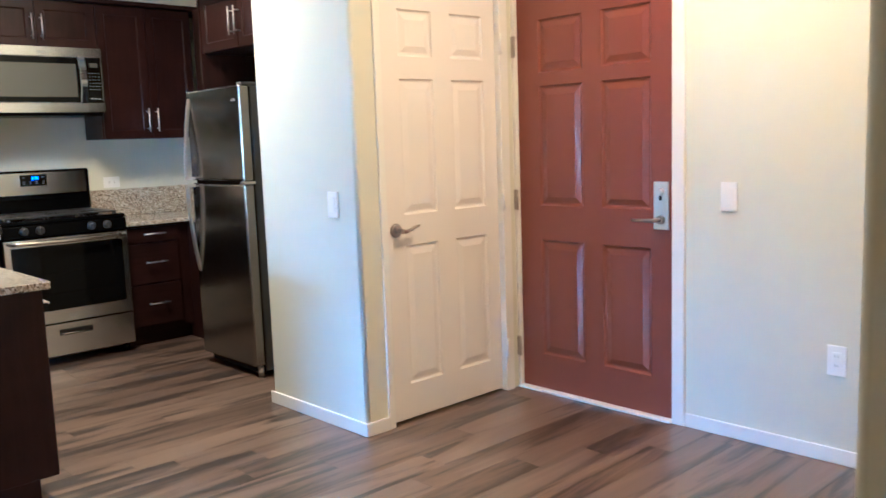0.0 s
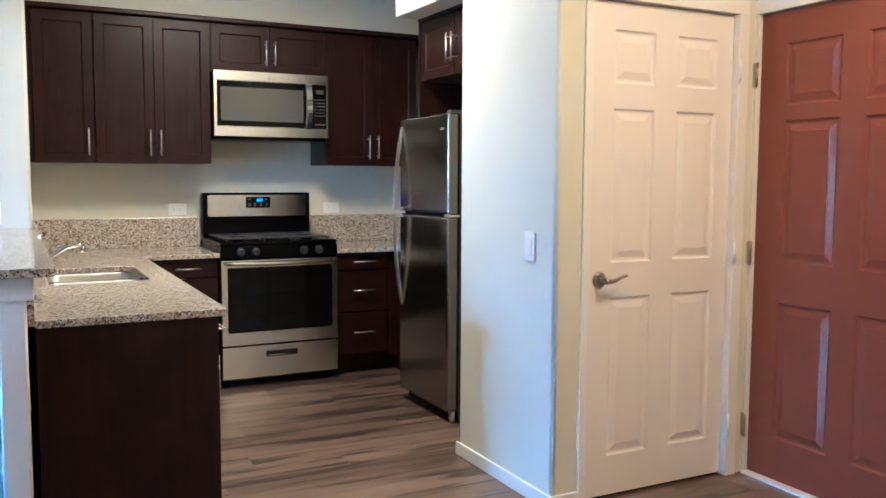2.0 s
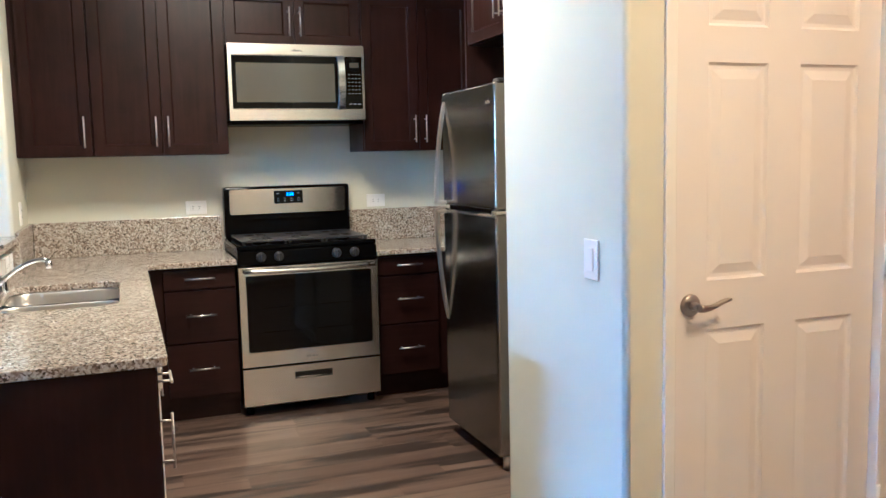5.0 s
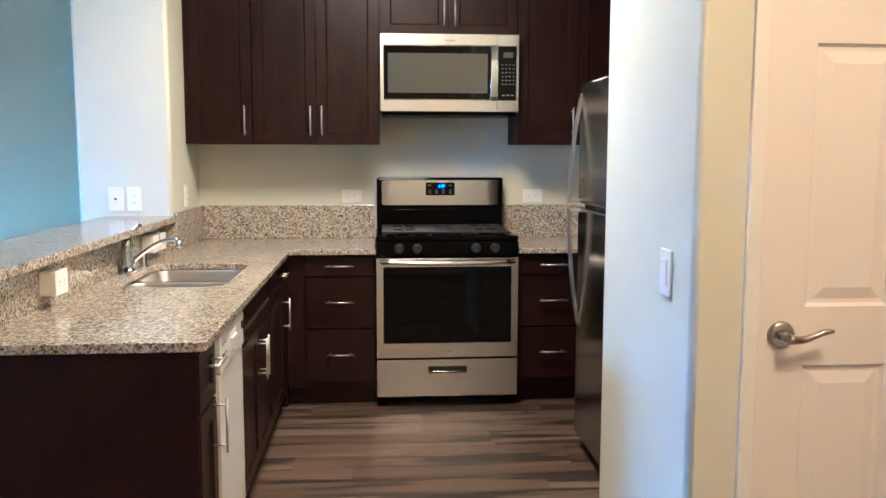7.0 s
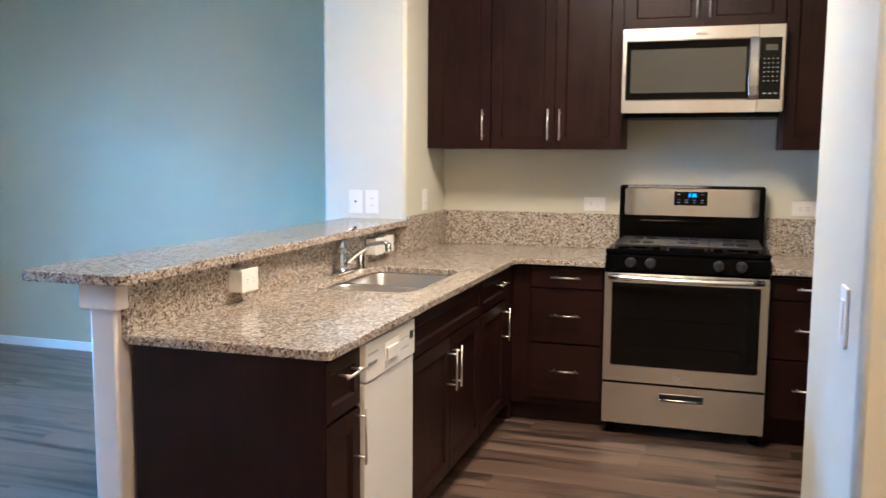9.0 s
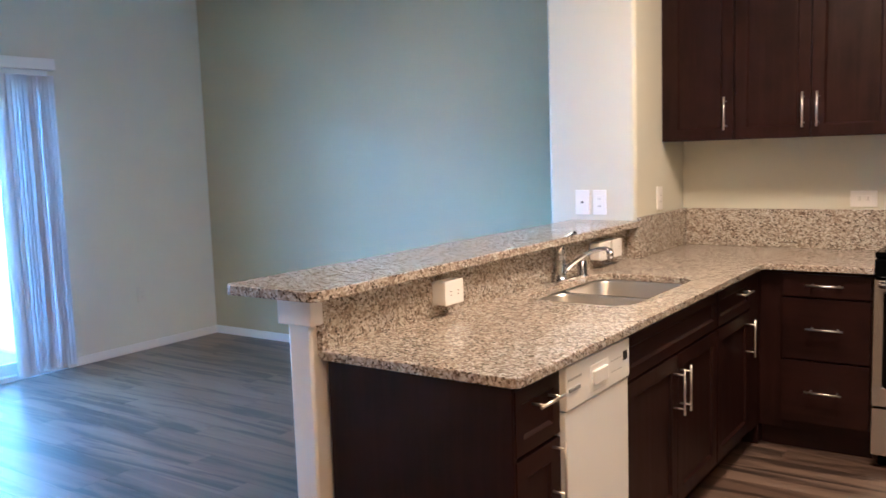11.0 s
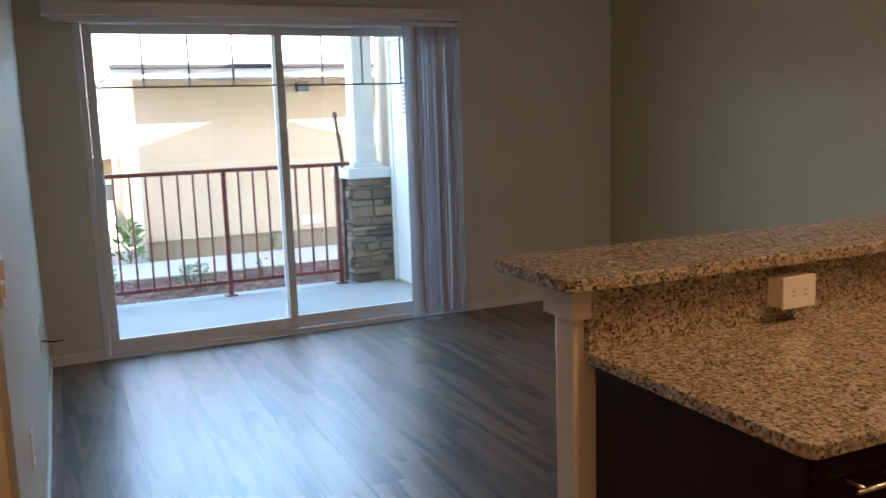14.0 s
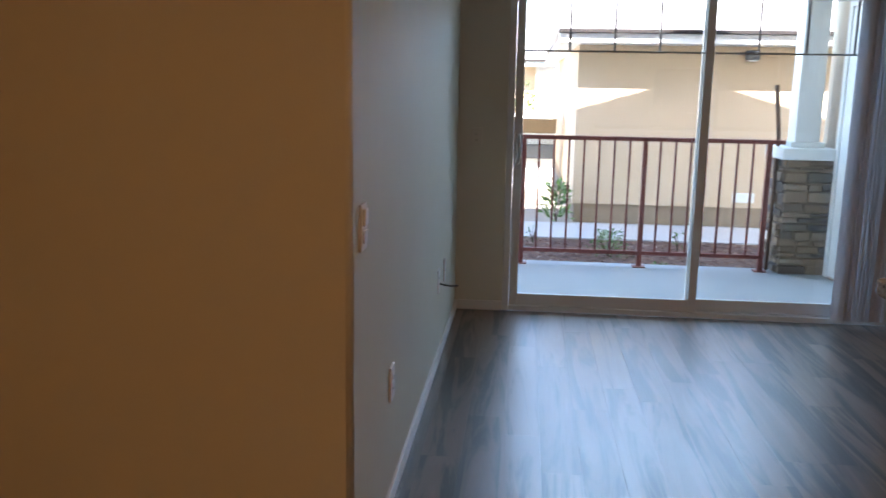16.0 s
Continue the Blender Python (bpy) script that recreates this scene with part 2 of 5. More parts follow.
M_STONE = stone_mat()


def let_light_through(m, color, amount):
    """Thin vinyl: part of the daylight behind it comes through."""
    out = [n for n in m.node_tree.nodes if n.bl_idname == "ShaderNodeOutputMaterial"][0]
    t = node(m, "ShaderNodeBsdfTranslucent")
    t.inputs["Color"].default_value = (*color, 1)
    mx = node(m, "ShaderNodeMixShader")
    mx.inputs[0].default_value = amount
    link(m, m.node_tree.nodes["Principled BSDF"].outputs[0], mx.inputs[1])
    link(m, t.outputs[0], mx.inputs[2])
    link(m, mx.outputs[0], out.inputs["Surface"])


let_light_through(M_VANE, (0.72, 0.75, 0.80), 0.38)

# ---- building helpers ----
ORIGIN = {}


def box(bm, x0, x1, y0, y1, z0, z1, bevel=0.0, seg=2):
    """An upright block, its edges rounded by bevel."""
    x0, x1, y0, y1, z0, z1 = min(x0, x1), max(x0, x1), min(y0, y1), max(y0, y1), min(z0, z1), max(z0, z1)
    v = [bm.verts.new((x, y, z)) for x in (x0, x1) for y in (y0, y1) for z in (z0, z1)]
    f = [bm.faces.new([v[i] for i in q]) for q in ((0, 1, 3, 2), (4, 6, 7, 5), (0, 4, 5, 1), (2, 3, 7, 6), (0, 2, 6, 4), (1, 5, 7, 3))]
    if bevel:
        es = list({e for q in f for e in q.edges})
        bmesh.ops.bevel(bm, geom=es, offset=bevel, segments=seg, profile=0.5, affect="EDGES")
    return bm


def block(*a, **k):
    return box(bmesh.new(), *a, **k)


def tube(bm, pts, r, seg=12, caps=True):
    """A round bar along points; r may be one radius or one for each point."""
    pts = [Vector(p) for p in pts]
    rs = [r] * len(pts) if isinstance(r, (int, float)) else r
    rings, ref = [], None
    for i, p in enumerate(pts):
        d = (pts[min(i + 1, len(pts) - 1)] - pts[max(i - 1, 0)]).normalized()
        if ref is None:
            ref = d.orthogonal().normalized()
        ref = (ref - d * ref.dot(d)).normalized()
        o = d.cross(ref)
        rings.append([bm.verts.new(p + (ref * math.cos(a) + o * math.sin(a)) * rs[i]) for a in (2 * math.pi * k / seg for k in range(seg))])
    for a, b in zip(rings, rings[1:]):
        for k in range(seg):
            bm.faces.new((a[k], a[(k + 1) % seg], b[(k + 1) % seg], b[k])).smooth = True
    if caps:
        bm.faces.new(rings[0][::-1])
        bm.faces.new(rings[-1])
    return bm


def rod(*a, **k):
    return tube(bmesh.new(), *a, **k)


def outline_slab(outer, holes, z0, z1, bevel=0.0):
    """A flat slab with an outline of any shape, and holes."""
    bm = bmesh.new()
    edges = []
    for loop in [outer] + holes:
        vs = [bm.verts.new((x, y, z0)) for x, y in loop]
        edges += [bm.edges.new((vs[i], vs[(i + 1) % len(vs)])) for i in range(len(vs))]
    bmesh.ops.triangle_fill(bm, edges=edges, use_beauty=True, use_dissolve=False)
    up = bmesh.ops.extrude_face_region(bm, geom=bm.faces[:])
    bmesh.ops.translate(bm, vec=(0, 0, z1 - z0), verts=[g for g in up["geom"] if isinstance(g, bmesh.types.BMVert)])
    bmesh.ops.recalc_face_normals(bm, faces=bm.faces[:])
    if bevel:
        es = [e for e in bm.edges if len(e.link_faces) == 2 and e.calc_face_angle() > 1.2 and abs(e.verts[0].co.z - e.verts[1].co.z) < 1e-6]
        bmesh.ops.bevel(bm, geom=es, offset=bevel, segments=3, profile=0.5, affect="EDGES")
    return bm


def rounded(x0, x1, y0, y1, r, n=6):
    pts = []
    for cx, cy, a0 in ((x1 - r, y1 - r, 0), (x0 + r, y1 - r, 90), (x0 + r, y0 + r, 180), (x1 - r, y0 + r, 270)):
        pts += [(cx + r * math.cos(radians(a0 + 90 * k / n)), cy + r * math.sin(radians(a0 + 90 * k / n))) for k in range(n + 1)]
    return pts


def panelled(o, u, n, w, h, t, panels, profile):
    """A slab with sunk or raised panels. o: lower corner of its face; u: unit vector along its width; n: unit vector out of its face.
    profile: steps (inset, depth) from a panel's rim to its field."""
    o, u, n, z = Vector(o), Vector(u), Vector(n), Vector((0, 0, 1))
    bm = bmesh.new()

    def at(a, b, d):
        return bm.verts.new(o + u * a + z * b + n * d)

    us = sorted({0, w, *(q for p in panels for q in (p[0], p[1]))})
    vs = sorted({0, h, *(q for p in panels for q in (p[2], p[3]))})
    for a0, a1 in zip(us, us[1:]):
        for b0, b1 in zip(vs, vs[1:]):
            bm.faces.new([at(a0, b0, -t), at(a0, b1, -t), at(a1, b1, -t), at(a1, b0, -t)])
            if not any(p[0] <= a0 + 1e-6 and a1 <= p[1] + 1e-6 and p[2] <= b0 + 1e-6 and b1 <= p[3] + 1e-6 for p in panels):
                bm.faces.new([at(a0, b0, 0), at(a1, b0, 0), at(a1, b1, 0), at(a0, b1, 0)])
    for a0, a1 in zip(us, us[1:]):
        for b in (0, h):
            bm.faces.new([at(a0, b, 0), at(a1, b, 0), at(a1, b, -t), at(a0, b, -t)])
    for b0, b1 in zip(vs, vs[1:]):
        for a in (0, w):
            bm.faces.new([at(a, b0, 0), at(a, b1, 0), at(a, b1, -t), at(a, b0, -t)])
    for a0, a1, b0, b1 in panels:
        # the rim may be cut by grid lines of other panels
        steps = [(0, 0)] + profile
        loops = [[(a0 + i, b0 + i, d), (a1 - i, b0 + i, d), (a1 - i, b1 - i, d), (a0 + i, b1 - i, d)] for i, d in steps]
        for p, q in zip(loops, loops[1:]):
            for k in range(4):
                j = (k + 1) % 4
                bm.faces.new([at(*p[k]), at(*p[j]), at(*q[j]), at(*q[k])])
        bm.faces.new([at(*c) for c in loops[-1]])
    bmesh.ops.remove_doubles(bm, verts=bm.verts[:], dist=1e-5)
    bmesh.ops.recalc_face_normals(bm, faces=bm.faces[:])
    return bm


def put(name, bm, material, parent=None, label="", kind="", origin=None):
    me = bpy.data.meshes.new(name)
    lo = Vector([min(v.co[i] for v in bm.verts) for i in range(3)])
    hi = Vector([max(v.co[i] for v in bm.verts) for i in range(3)])
    c = Vector(origin) if origin else (lo + hi) / 2
    bmesh.ops.translate(bm, vec=-c, verts=bm.verts[:])
    bm.to_mesh(me)
    bm.free()
    me.materials.append(material)
    ob = new(name, me)
    if parent is not None:
        ob.parent = parent
        ob.location = c - ORIGIN[parent.name]
    else:
        ob.location = c
    ORIGIN[ob.name] = c
    if name in ("marking", "grate_foot"):
        kind = "stuff"
    return tagged(ob, label, kind=kind)


def part(name, bm, material, parent, label=""):
    """One mesh under a thing or under a part, built in place."""
    return put(name, bm, material, parent, label)


def piece(name, me, parent, place):
    """An object on a shared mesh, a piece of its parent."""
    ob = new(name, me)
    ob.parent = parent
    ob.location = Vector(place) - ORIGIN[parent.name]
    return ob


def thing(name, x, y, z, label, category, group=""):
    ob = new(name)
    ob.location = (x, y, z)
    ob.empty_display_size = 0.1
    ORIGIN[ob.name] = Vector((x, y, z))
    return tagged(ob, label, category, group)


def structure(name, bm, material, label="", kind="structure"):
    return put(name, bm, material, None, label, kind)


# ---- measures of the place ----
CEIL = 2.74
XW, XE = -5.285, 1.385         # window wall, entry wall (faces)
YS = -4.012                   # south wall of the living room (face)
KX = -1.44                   # kitchen's west wall (face)
DOOR_N, DOOR_S = -3.165, -4.070


def wall(name, boxes, material=None, label=""):
    bm = bmesh.new()
    for b in boxes:
        box(bm, *b[:6])
        if len(b) > 6:  # rounded drywall corners at the given upright edges
            bm.edges.ensure_lookup_table()
            es = [e for e in bm.edges if abs(e.verts[0].co.x - e.verts[1].co.x) < 1e-6 and abs(e.verts[0].co.y - e.verts[1].co.y) < 1e-6
                  and any(abs(e.verts[0].co.x - cx) < 1e-4 and abs(e.verts[0].co.y - cy) < 1e-4 for cx, cy in b[6])]
            bmesh.ops.bevel(bm, geom=es, offset=b[7] if len(b) > 7 else 0.018, segments=5, profile=0.5, affect="EDGES")
            for f in bm.faces:
                if abs(f.normal.x) < 0.99 and abs(f.normal.y) < 0.99 and abs(f.normal.z) < 0.5:
                    f.smooth = True
    return structure(name, bm, material or M_WALL, label)


wall("wall_kitchen_north", [(-1.90, 1.51, 0.0, 0.12, 0, CEIL)], label="cream painted wall behind the range")
wall("wall_living_north", [(-5.405, -1.90, -0.04, 0.12, 0, CEIL)], M_ACCENT, "grey-green accent wall of the living room")
wall("wall_kitchen_west", [(-1.905, KX, -0.655, 0.0, 0, CEIL, [(-1.905, -0.655), (KX, -0.655)])], label="cream wall stub at the end of the bar")
wall("wall_kitchen_east", [(1.30, 1.51, -2.356, 0.0, 0, CEIL)])
wall("wall_closet_side", [(0.336, 0.435, -3.148, -2.366, 0, CEIL, [(0.336, -3.148), (0.336, -2.366)])], label="cream closet wall with a rounded corner")
wall("wall_closet_back", [(0.435, 1.51, -2.456, -2.356, 0, CEIL)])
wall("wall_closet_front", [(1.263, XE - 0.002, -3.146, -3.05, 0, CEIL), (0.435, 1.263, -3.146, -3.05, 2.03, CEIL), (0.435, 0.495, -3.148, -3.05, 0, CEIL)])
wall("wall_entry", [(XE, 1.51, -3.13, -2.456, 0, CEIL), (XE, 1.51, -5.87, -4.12, 0, CEIL), (XE, 1.51, -4.12, -3.13, 2.07, CEIL)], label="cream entry wall")
wall("wall_hall_corner", [(-0.95, -0.83, -9.0, -5.732, 0, CEIL, [(-0.95, -5.732)]), (-0.83, XE, -5.87, -5.732, 0, CEIL)])
wall("wall_hall_west", [(-2.20, -2.08, -9.0, YS, 0, CEIL, [(-2.08, YS)])], label="cream hall wall with a rounded corner")
wall("wall_living_south", [(-5.405, -2.20, YS - 0.12, YS, 0, CEIL)], label="cream south wall of the living room")
wall("wall_hall_end", [(-2.20, -0.83, -9.12, -9.0, 0, CEIL)])
WY0, WY1, WZ = -3.715, -1.340, 2.03
for b in ((-5.405, XW, YS, WY0, 0, CEIL), (-5.405, XW, WY1, -0.04, 0, CEIL), (-5.405, XW, WY0, WY1, WZ, CEIL)):
    wall("wall_living_west", [b], label="cream wall around the patio door")
structure("ceiling", block(-5.405, 1.51, -9.12, 0.12, CEIL, CEIL + 0.12), M_CEIL, "white textured ceiling")
structure("soffit", block(0.52, 1.298, -2.358, -1.19, 2.262, CEIL - 0.002, bevel=0.012), M_WALL, "cream drop soffit above the refrigerator")

# baseboards: x0, x1, y0, y1
BASES = [(0.324, 0.336, -3.160, -2.356), (0.336, 0.459, -3.160, -3.148), (XE - 0.012, XE, -5.732, -4.135), (-0.83, XE - 0.012, -5.732, -5.720),
         (XW + 0.012, -2.068, YS, YS + 0.012), (-2.08, -2.068, -9.0, YS), (-0.962, -0.95, -9.0, -5.720), (XW, XW + 0.012, YS + 0.012, WY0 - 0.002),
         (XW, XW + 0.012, WY1 + 0.002, -0.052), (XW, -1.905, -0.052, -0.04), (-1.917, -1.905, -0.655, -0.052), (-1.917, -1.60, -0.667, -0.655)]
for b in BASES:
    structure("baseboard", block(*b, 0.0, 0.062, bevel=0.003), M_TRIM, "white painted baseboard")


# ---- doors of the entry ----
RAISED = [(0.003, -0.004), (0.008, -0.0085), (0.014, -0.009), (0.018, -0.009), (0.046, -0.001)]


def casing(name, boxes):
    bm = bmesh.new()
    for b in boxes:
        box(bm, *b, bevel=0.003)
    return structure(name, bm, M_TRIM, "white painted door casing")


def closet_door():
    d = tagged(new("door_closet"), "closed white six-panel closet door with a lever handle", "door", kind="structure")
    d.location = (0.88, -3.128, 0)
    ORIGIN[d.name] = Vector((0.88, -3.128, 0))
    x0, x1 = 0.508, 1.258
    pans = [(a - x0, b - x0, z0 - 0.012, z1 - 0.012) for a, b in ((0.622, 0.832), (0.950, 1.172)) for z0, z1 in ((0.178, 0.84), (0.983, 1.604), (1.705, 1.915))]
    part("slab", panelled((x0, -3.128, 0.012), (1, 0, 0), (0, -1, 0), x1 - x0, 2.010, 0.035, pans, RAISED), M_DOOR, d)
    bm = bmesh.new()
    tube(bm, [(0.565, -3.128, 0.916), (0.565, -3.134, 0.916), (0.565, -3.140, 0.916)], [0.033, 0.033, 0.027], 20)
    tube(bm, [(0.565, -3.138, 0.916), (0.565, -3.173, 0.916)], [0.013, 0.011], 14)
    h = part("door_handle", bm, M_LEVER, d, "brushed nickel lever handle")
    lever = [(0.560 + 0.112 * s, -3.178 + 0.004 * math.sin(s * 3), 0.916 - 0.007 * math.sin(s * math.pi * 1.6) + 0.010 * s) for s in [k / 9 for k in range(10)]]
    part("lever", rod(lever, [0.012, 0.0115, 0.010, 0.009, 0.0085, 0.008, 0.0075, 0.007, 0.0065, 0.004], 10), M_LEVER, h)
    for z in (0.235, 1.01, 1.79):
        part("hinge", rod([(1.264, -3.167, z - 0.048), (1.264, -3.167, z + 0.048)], 0.008, 10), M_TRIM, d, "white painted hinge")


def entry_door():
    d = tagged(new("door_entry"), "closed rust-red six-panel entry door with a satin lock plate", "door", kind="structure")
    d.location = (1.41, -3.62, 0)
    ORIGIN[d.name] = Vector((1.41, -3.62, 0))
    z0, top = 0.014, 2.03
    pans = [(a, b, c - z0, e - z0) for a, b in ((0.135, 0.405), (0.518, 0.786)) for c, e in ((0.197, 0.797), (0.972, 1.572), (1.636, 1.895))]
    part("slab", panelled((1.391, DOOR_N, z0), (0, -1, 0), (-1, 0, 0), DOOR_N - DOOR_S, top - z0, 0.045, pans, RAISED), M_RED, d)
    h = part("lock_plate", block(1.379, 1.391, -4.048, -3.970, 0.887, 1.104, bevel=0.005), M_NICKEL, d, "satin steel lock plate")
    part("inset", block(1.3775, 1.3795, -4.036, -3.982, 0.965, 1.092, bevel=0.001), M_NICKEL, h, "satin inset panel")
    part("reader_slot", block(1.3764, 1.3776, -4.016, -4.002, 1.020, 1.046), M_SLOT, h, "dark reader slot")
    part("rose", rod([(1.379, -4.009, 0.932), (1.367, -4.009, 0.932)], [0.022, 0.019], 18), M_LEVER, h)
    part("lever", rod([(1.369, -4.009, 0.932), (1.340, -4.007, 0.932), (1.331, -3.990, 0.932), (1.331, -3.945, 0.930), (1.333, -3.888, 0.929)], [0.010, 0.009, 0.009, 0.008, 0.0065], 10), M_LEVER, h)
    part("thumb_turn", rod([(1.379, -4.009, 1.058), (1.361, -4.009, 1.058)], [0.019, 0.014], 14), M_NICKEL, h)
    for z in (0.225, 1.0, 1.775):
        part("hinge", block(1.3615, 1.3668, -3.166, -3.139, z - 0.052, z + 0.052, bevel=0.0015), M_LEVER, d, "dark steel hinge")
        part("hinge_knuckle", rod([(1.360, -3.169, z - 0.052), (1.360, -3.169, z + 0.052)], 0.007, 10), M_LEVER, d, "dark steel hinge knuckle")
    part("threshold", block(1.352, 1.44, DOOR_S - 0.001, DOOR_N + 0.001, 0.001, 0.013, bevel=0.003), M_TRIM, d, "white threshold strip")


closet_door()
entry_door()
casing("trim_closet", [(0.460, 0.4975, -3.158, -3.05, 0, 2.028), (1.261, 1.32, -3.162, -3.05, 0, 2.028), (0.460, 1.32, -3.158, -3.05, 2.028, 2.088)])
casing("trim_entry", [(1.367, 1.50, -3.163, -3.103, 0, 2.034), (1.367, 1.50, -4.133, -4.072, 0, 2.034), (1.367, 1.50, -4.133, -3.103, 2.034, 2.092)])
# unseen block behind the entry door, added to stop daylight leaking round it
structure("entry_light_block", block(1.45, 1.508, -4.119, -3.131, -0.02, 2.069), M_WALL)
structure("threshold_base", block(1.372, 1.449, -4.119, -3.131, -0.03, 0.0005), M_TRIM)

# ---- kitchen ----
SHAKER = [(0.003, -0.003), (0.008, -0.009)]
SHALLOW = [(0.002, -0.0005), (0.004, -0.0022)]
CT, CB = 0.850, 0.822        # counter top and underside


def bar_pull(parent, a, b, n, out=0.038):
    """A steel bar pull from a to b, standing off along n."""
    a, b, n = Vector(a), Vector(b), Vector(n)
    d = (b - a).normalized()
    bm = bmesh.new()
    tube(bm, [a + n * out, b + n * out], 0.0042, 10)
    for p in (a + d * 0.022, b - d * 0.022):
        tube(bm, [p, p + n * out], 0.0036, 8)
    return part("handle", bm, M_NICKEL, parent, "brushed steel bar handle")


def front(parent, name, x0, x1, z0, z1, y, pull, flat=False):
    """A door or drawer front that faces south, at the plane y."""
    w, h = x1 - x0, z1 - z0
    r = 0.052 if h > 0.2 else 0.036
    pans = [] if flat else [(r, w - r, r, h - r)]
    f = part(name, panelled((x0, y, z0), (1, 0, 0), (0, -1, 0), w, h, 0.019, pans, SHAKER if name == "door" else SHALLOW), M_WOODZ if name == "door" else M_WOODX, parent)
    if pull:
        bar_pull(f, (pull[0], y, pull[1]), (pull[2], y, pull[3]), (0, -1, 0))


def front_east(parent, name, y0, y1, z0, z1, x, pull, flat=False):
    w, h = y1 - y0, z1 - z0
    r = 0.052 if h > 0.2 else 0.036
    pans = [] if flat else [(r, w - r, r, h - r)]
    f = part(name, panelled((x, y0, z0), (0, 1, 0), (1, 0, 0), w, h, 0.019, pans, SHAKER), M_WOODZ if name == "door" else M_WOODY, parent)
    if pull:
        bar_pull(f, (x, pull[0], pull[1]), (x, pull[2], pull[3]), (1, 0, 0))


def front_west(parent, name, y0, y1, z0, z1, x, pull):
    w, h = y1 - y0, z1 - z0
    f = part(name, panelled((x, y1, z0), (0, -1, 0), (-1, 0, 0), w, h, 0.019, [(0.052, w - 0.052, 0.052, h - 0.052)], SHAKER), M_WOODZ, parent)
    if pull:
        bar_pull(f, (x, pull[0], pull[1]), (x, pull[2], pull[3]), (-1, 0, 0))


def drawer_base(x0, x1, side):
    c = thing("base_cabinet", (x0 + x1) / 2, -0.3, 0, "espresso base cabinet with three drawers beside the range", "cabinet", "base cabinets")
    part("body", block(x0, x1, -0.591, -0.002, 0.10, CB - 0.002), M_WOODZ, c)
    part("toe_kick", block(x0, x1, -0.540, -0.05, 0.0, 0.10), M_WOODX, c)
    m = (side[0] + side[1]) / 2
    for z0, z1 in ((0.708, 0.806), (0.428, 0.698), (0.140, 0.418)):
        zc = {0.806: 0.762, 0.698: 0.570}.get(z1, 0.288)
        front(c, "drawer", side[0], side[1], z0, z1, -0.610, (m - 0.075, zc, m + 0.075, zc), flat=True)


drawer_base(-0.88, -0.415, (-0.778, -0.423))
drawer_base(0.352, 0.80, (0.362, 0.716))
c = thing("base_cabinet", 1.05, -0.6, 0, "espresso corner base cabinet behind the refrigerator", "cabinet", "base cabinets")
part("body", block(0.802, 1.298, -1.150, -0.002, 0.0, CB - 0.002), M_WOODZ, c)

# peninsula, doors to the east
PX = -0.882
c = thing("base_cabinet", -1.15, -2.69, 0, "narrow espresso base cabinet ending the peninsula, with drawer and door", "cabinet", "base cabinets")
part("body", block(-1.482, PX - 0.020, -2.777, -2.551, 0.10, CB - 0.002), M_WOODZ, c)
part("end_panel", block(-1.482, PX - 0.004, -2.794, -2.778, 0.10, CB - 0.002, bevel=0.0015), M_WOODZ, c)
part("toe_kick", block(-1.482, PX - 0.075, -2.794, -2.551, 0.0, 0.10), M_WOODY, c)
front_east(c, "drawer", -2.785, -2.557, 0.640, 0.806, PX, (-2.725, 0.757, -2.595, 0.757))
front_east(c, "door", -2.785, -2.557, 0.108, 0.628, PX, (-2.600, 0.470, -2.600, 0.635))

c = thing("base_cabinet", -1.15, -1.66, 0, "espresso sink base cabinet with two doors and a false drawer front", "cabinet", "base cabinets")
part("body", block(-1.482, PX - 0.020, -2.118, -1.150, 0.10, 0.60), M_WOODZ, c)
part("face_frame", block(PX - 0.038, PX - 0.020, -2.118, -1.150, 0.60, CB - 0.002), M_WOODZ, c)
part("toe_kick", block(-1.482, PX - 0.075, -2.118, -1.206, 0.0, 0.10), M_WOODY, c)
front_east(c, "false_front", -2.108, -1.214, 0.665, 0.806, PX, None)
front_east(c, "door", -2.108, -1.664, 0.108, 0.655, PX, (-1.695, 0.45, -1.695, 0.615))
front_east(c, "door", -1.658, -1.214, 0.108, 0.655, PX, (-1.630, 0.45, -1.630, 0.615))

c = thing("base_cabinet", -1.15, -0.9, 0, "espresso base cabinet with drawer and door beside the sink", "cabinet", "base cabinets")
part("body", block(-1.438, PX - 0.020, -1.148, -0.595, 0.10, CB - 0.002), M_WOODZ, c)
part("toe_kick", block(-1.438, PX - 0.075, -1.204, -0.595, 0.0, 0.10), M_WOODY, c)
front_east(c, "drawer", -1.196, -0.745, 0.665, 0.806, PX, (-0.96, 0.755, -0.83, 0.755))
front_east(c, "door", -1.196, -0.745, 0.108, 0.655, PX, (-0.80, 0.46, -0.80, 0.625))
part("filler", block(PX - 0.019, PX, -0.742, -0.612, 0.10, CB - 0.002), M_WOODZ, c)
part("corner_body", block(-1.438, -0.884, -0.593, -0.002, 0.0, CB - 0.002), M_WOODZ, c)


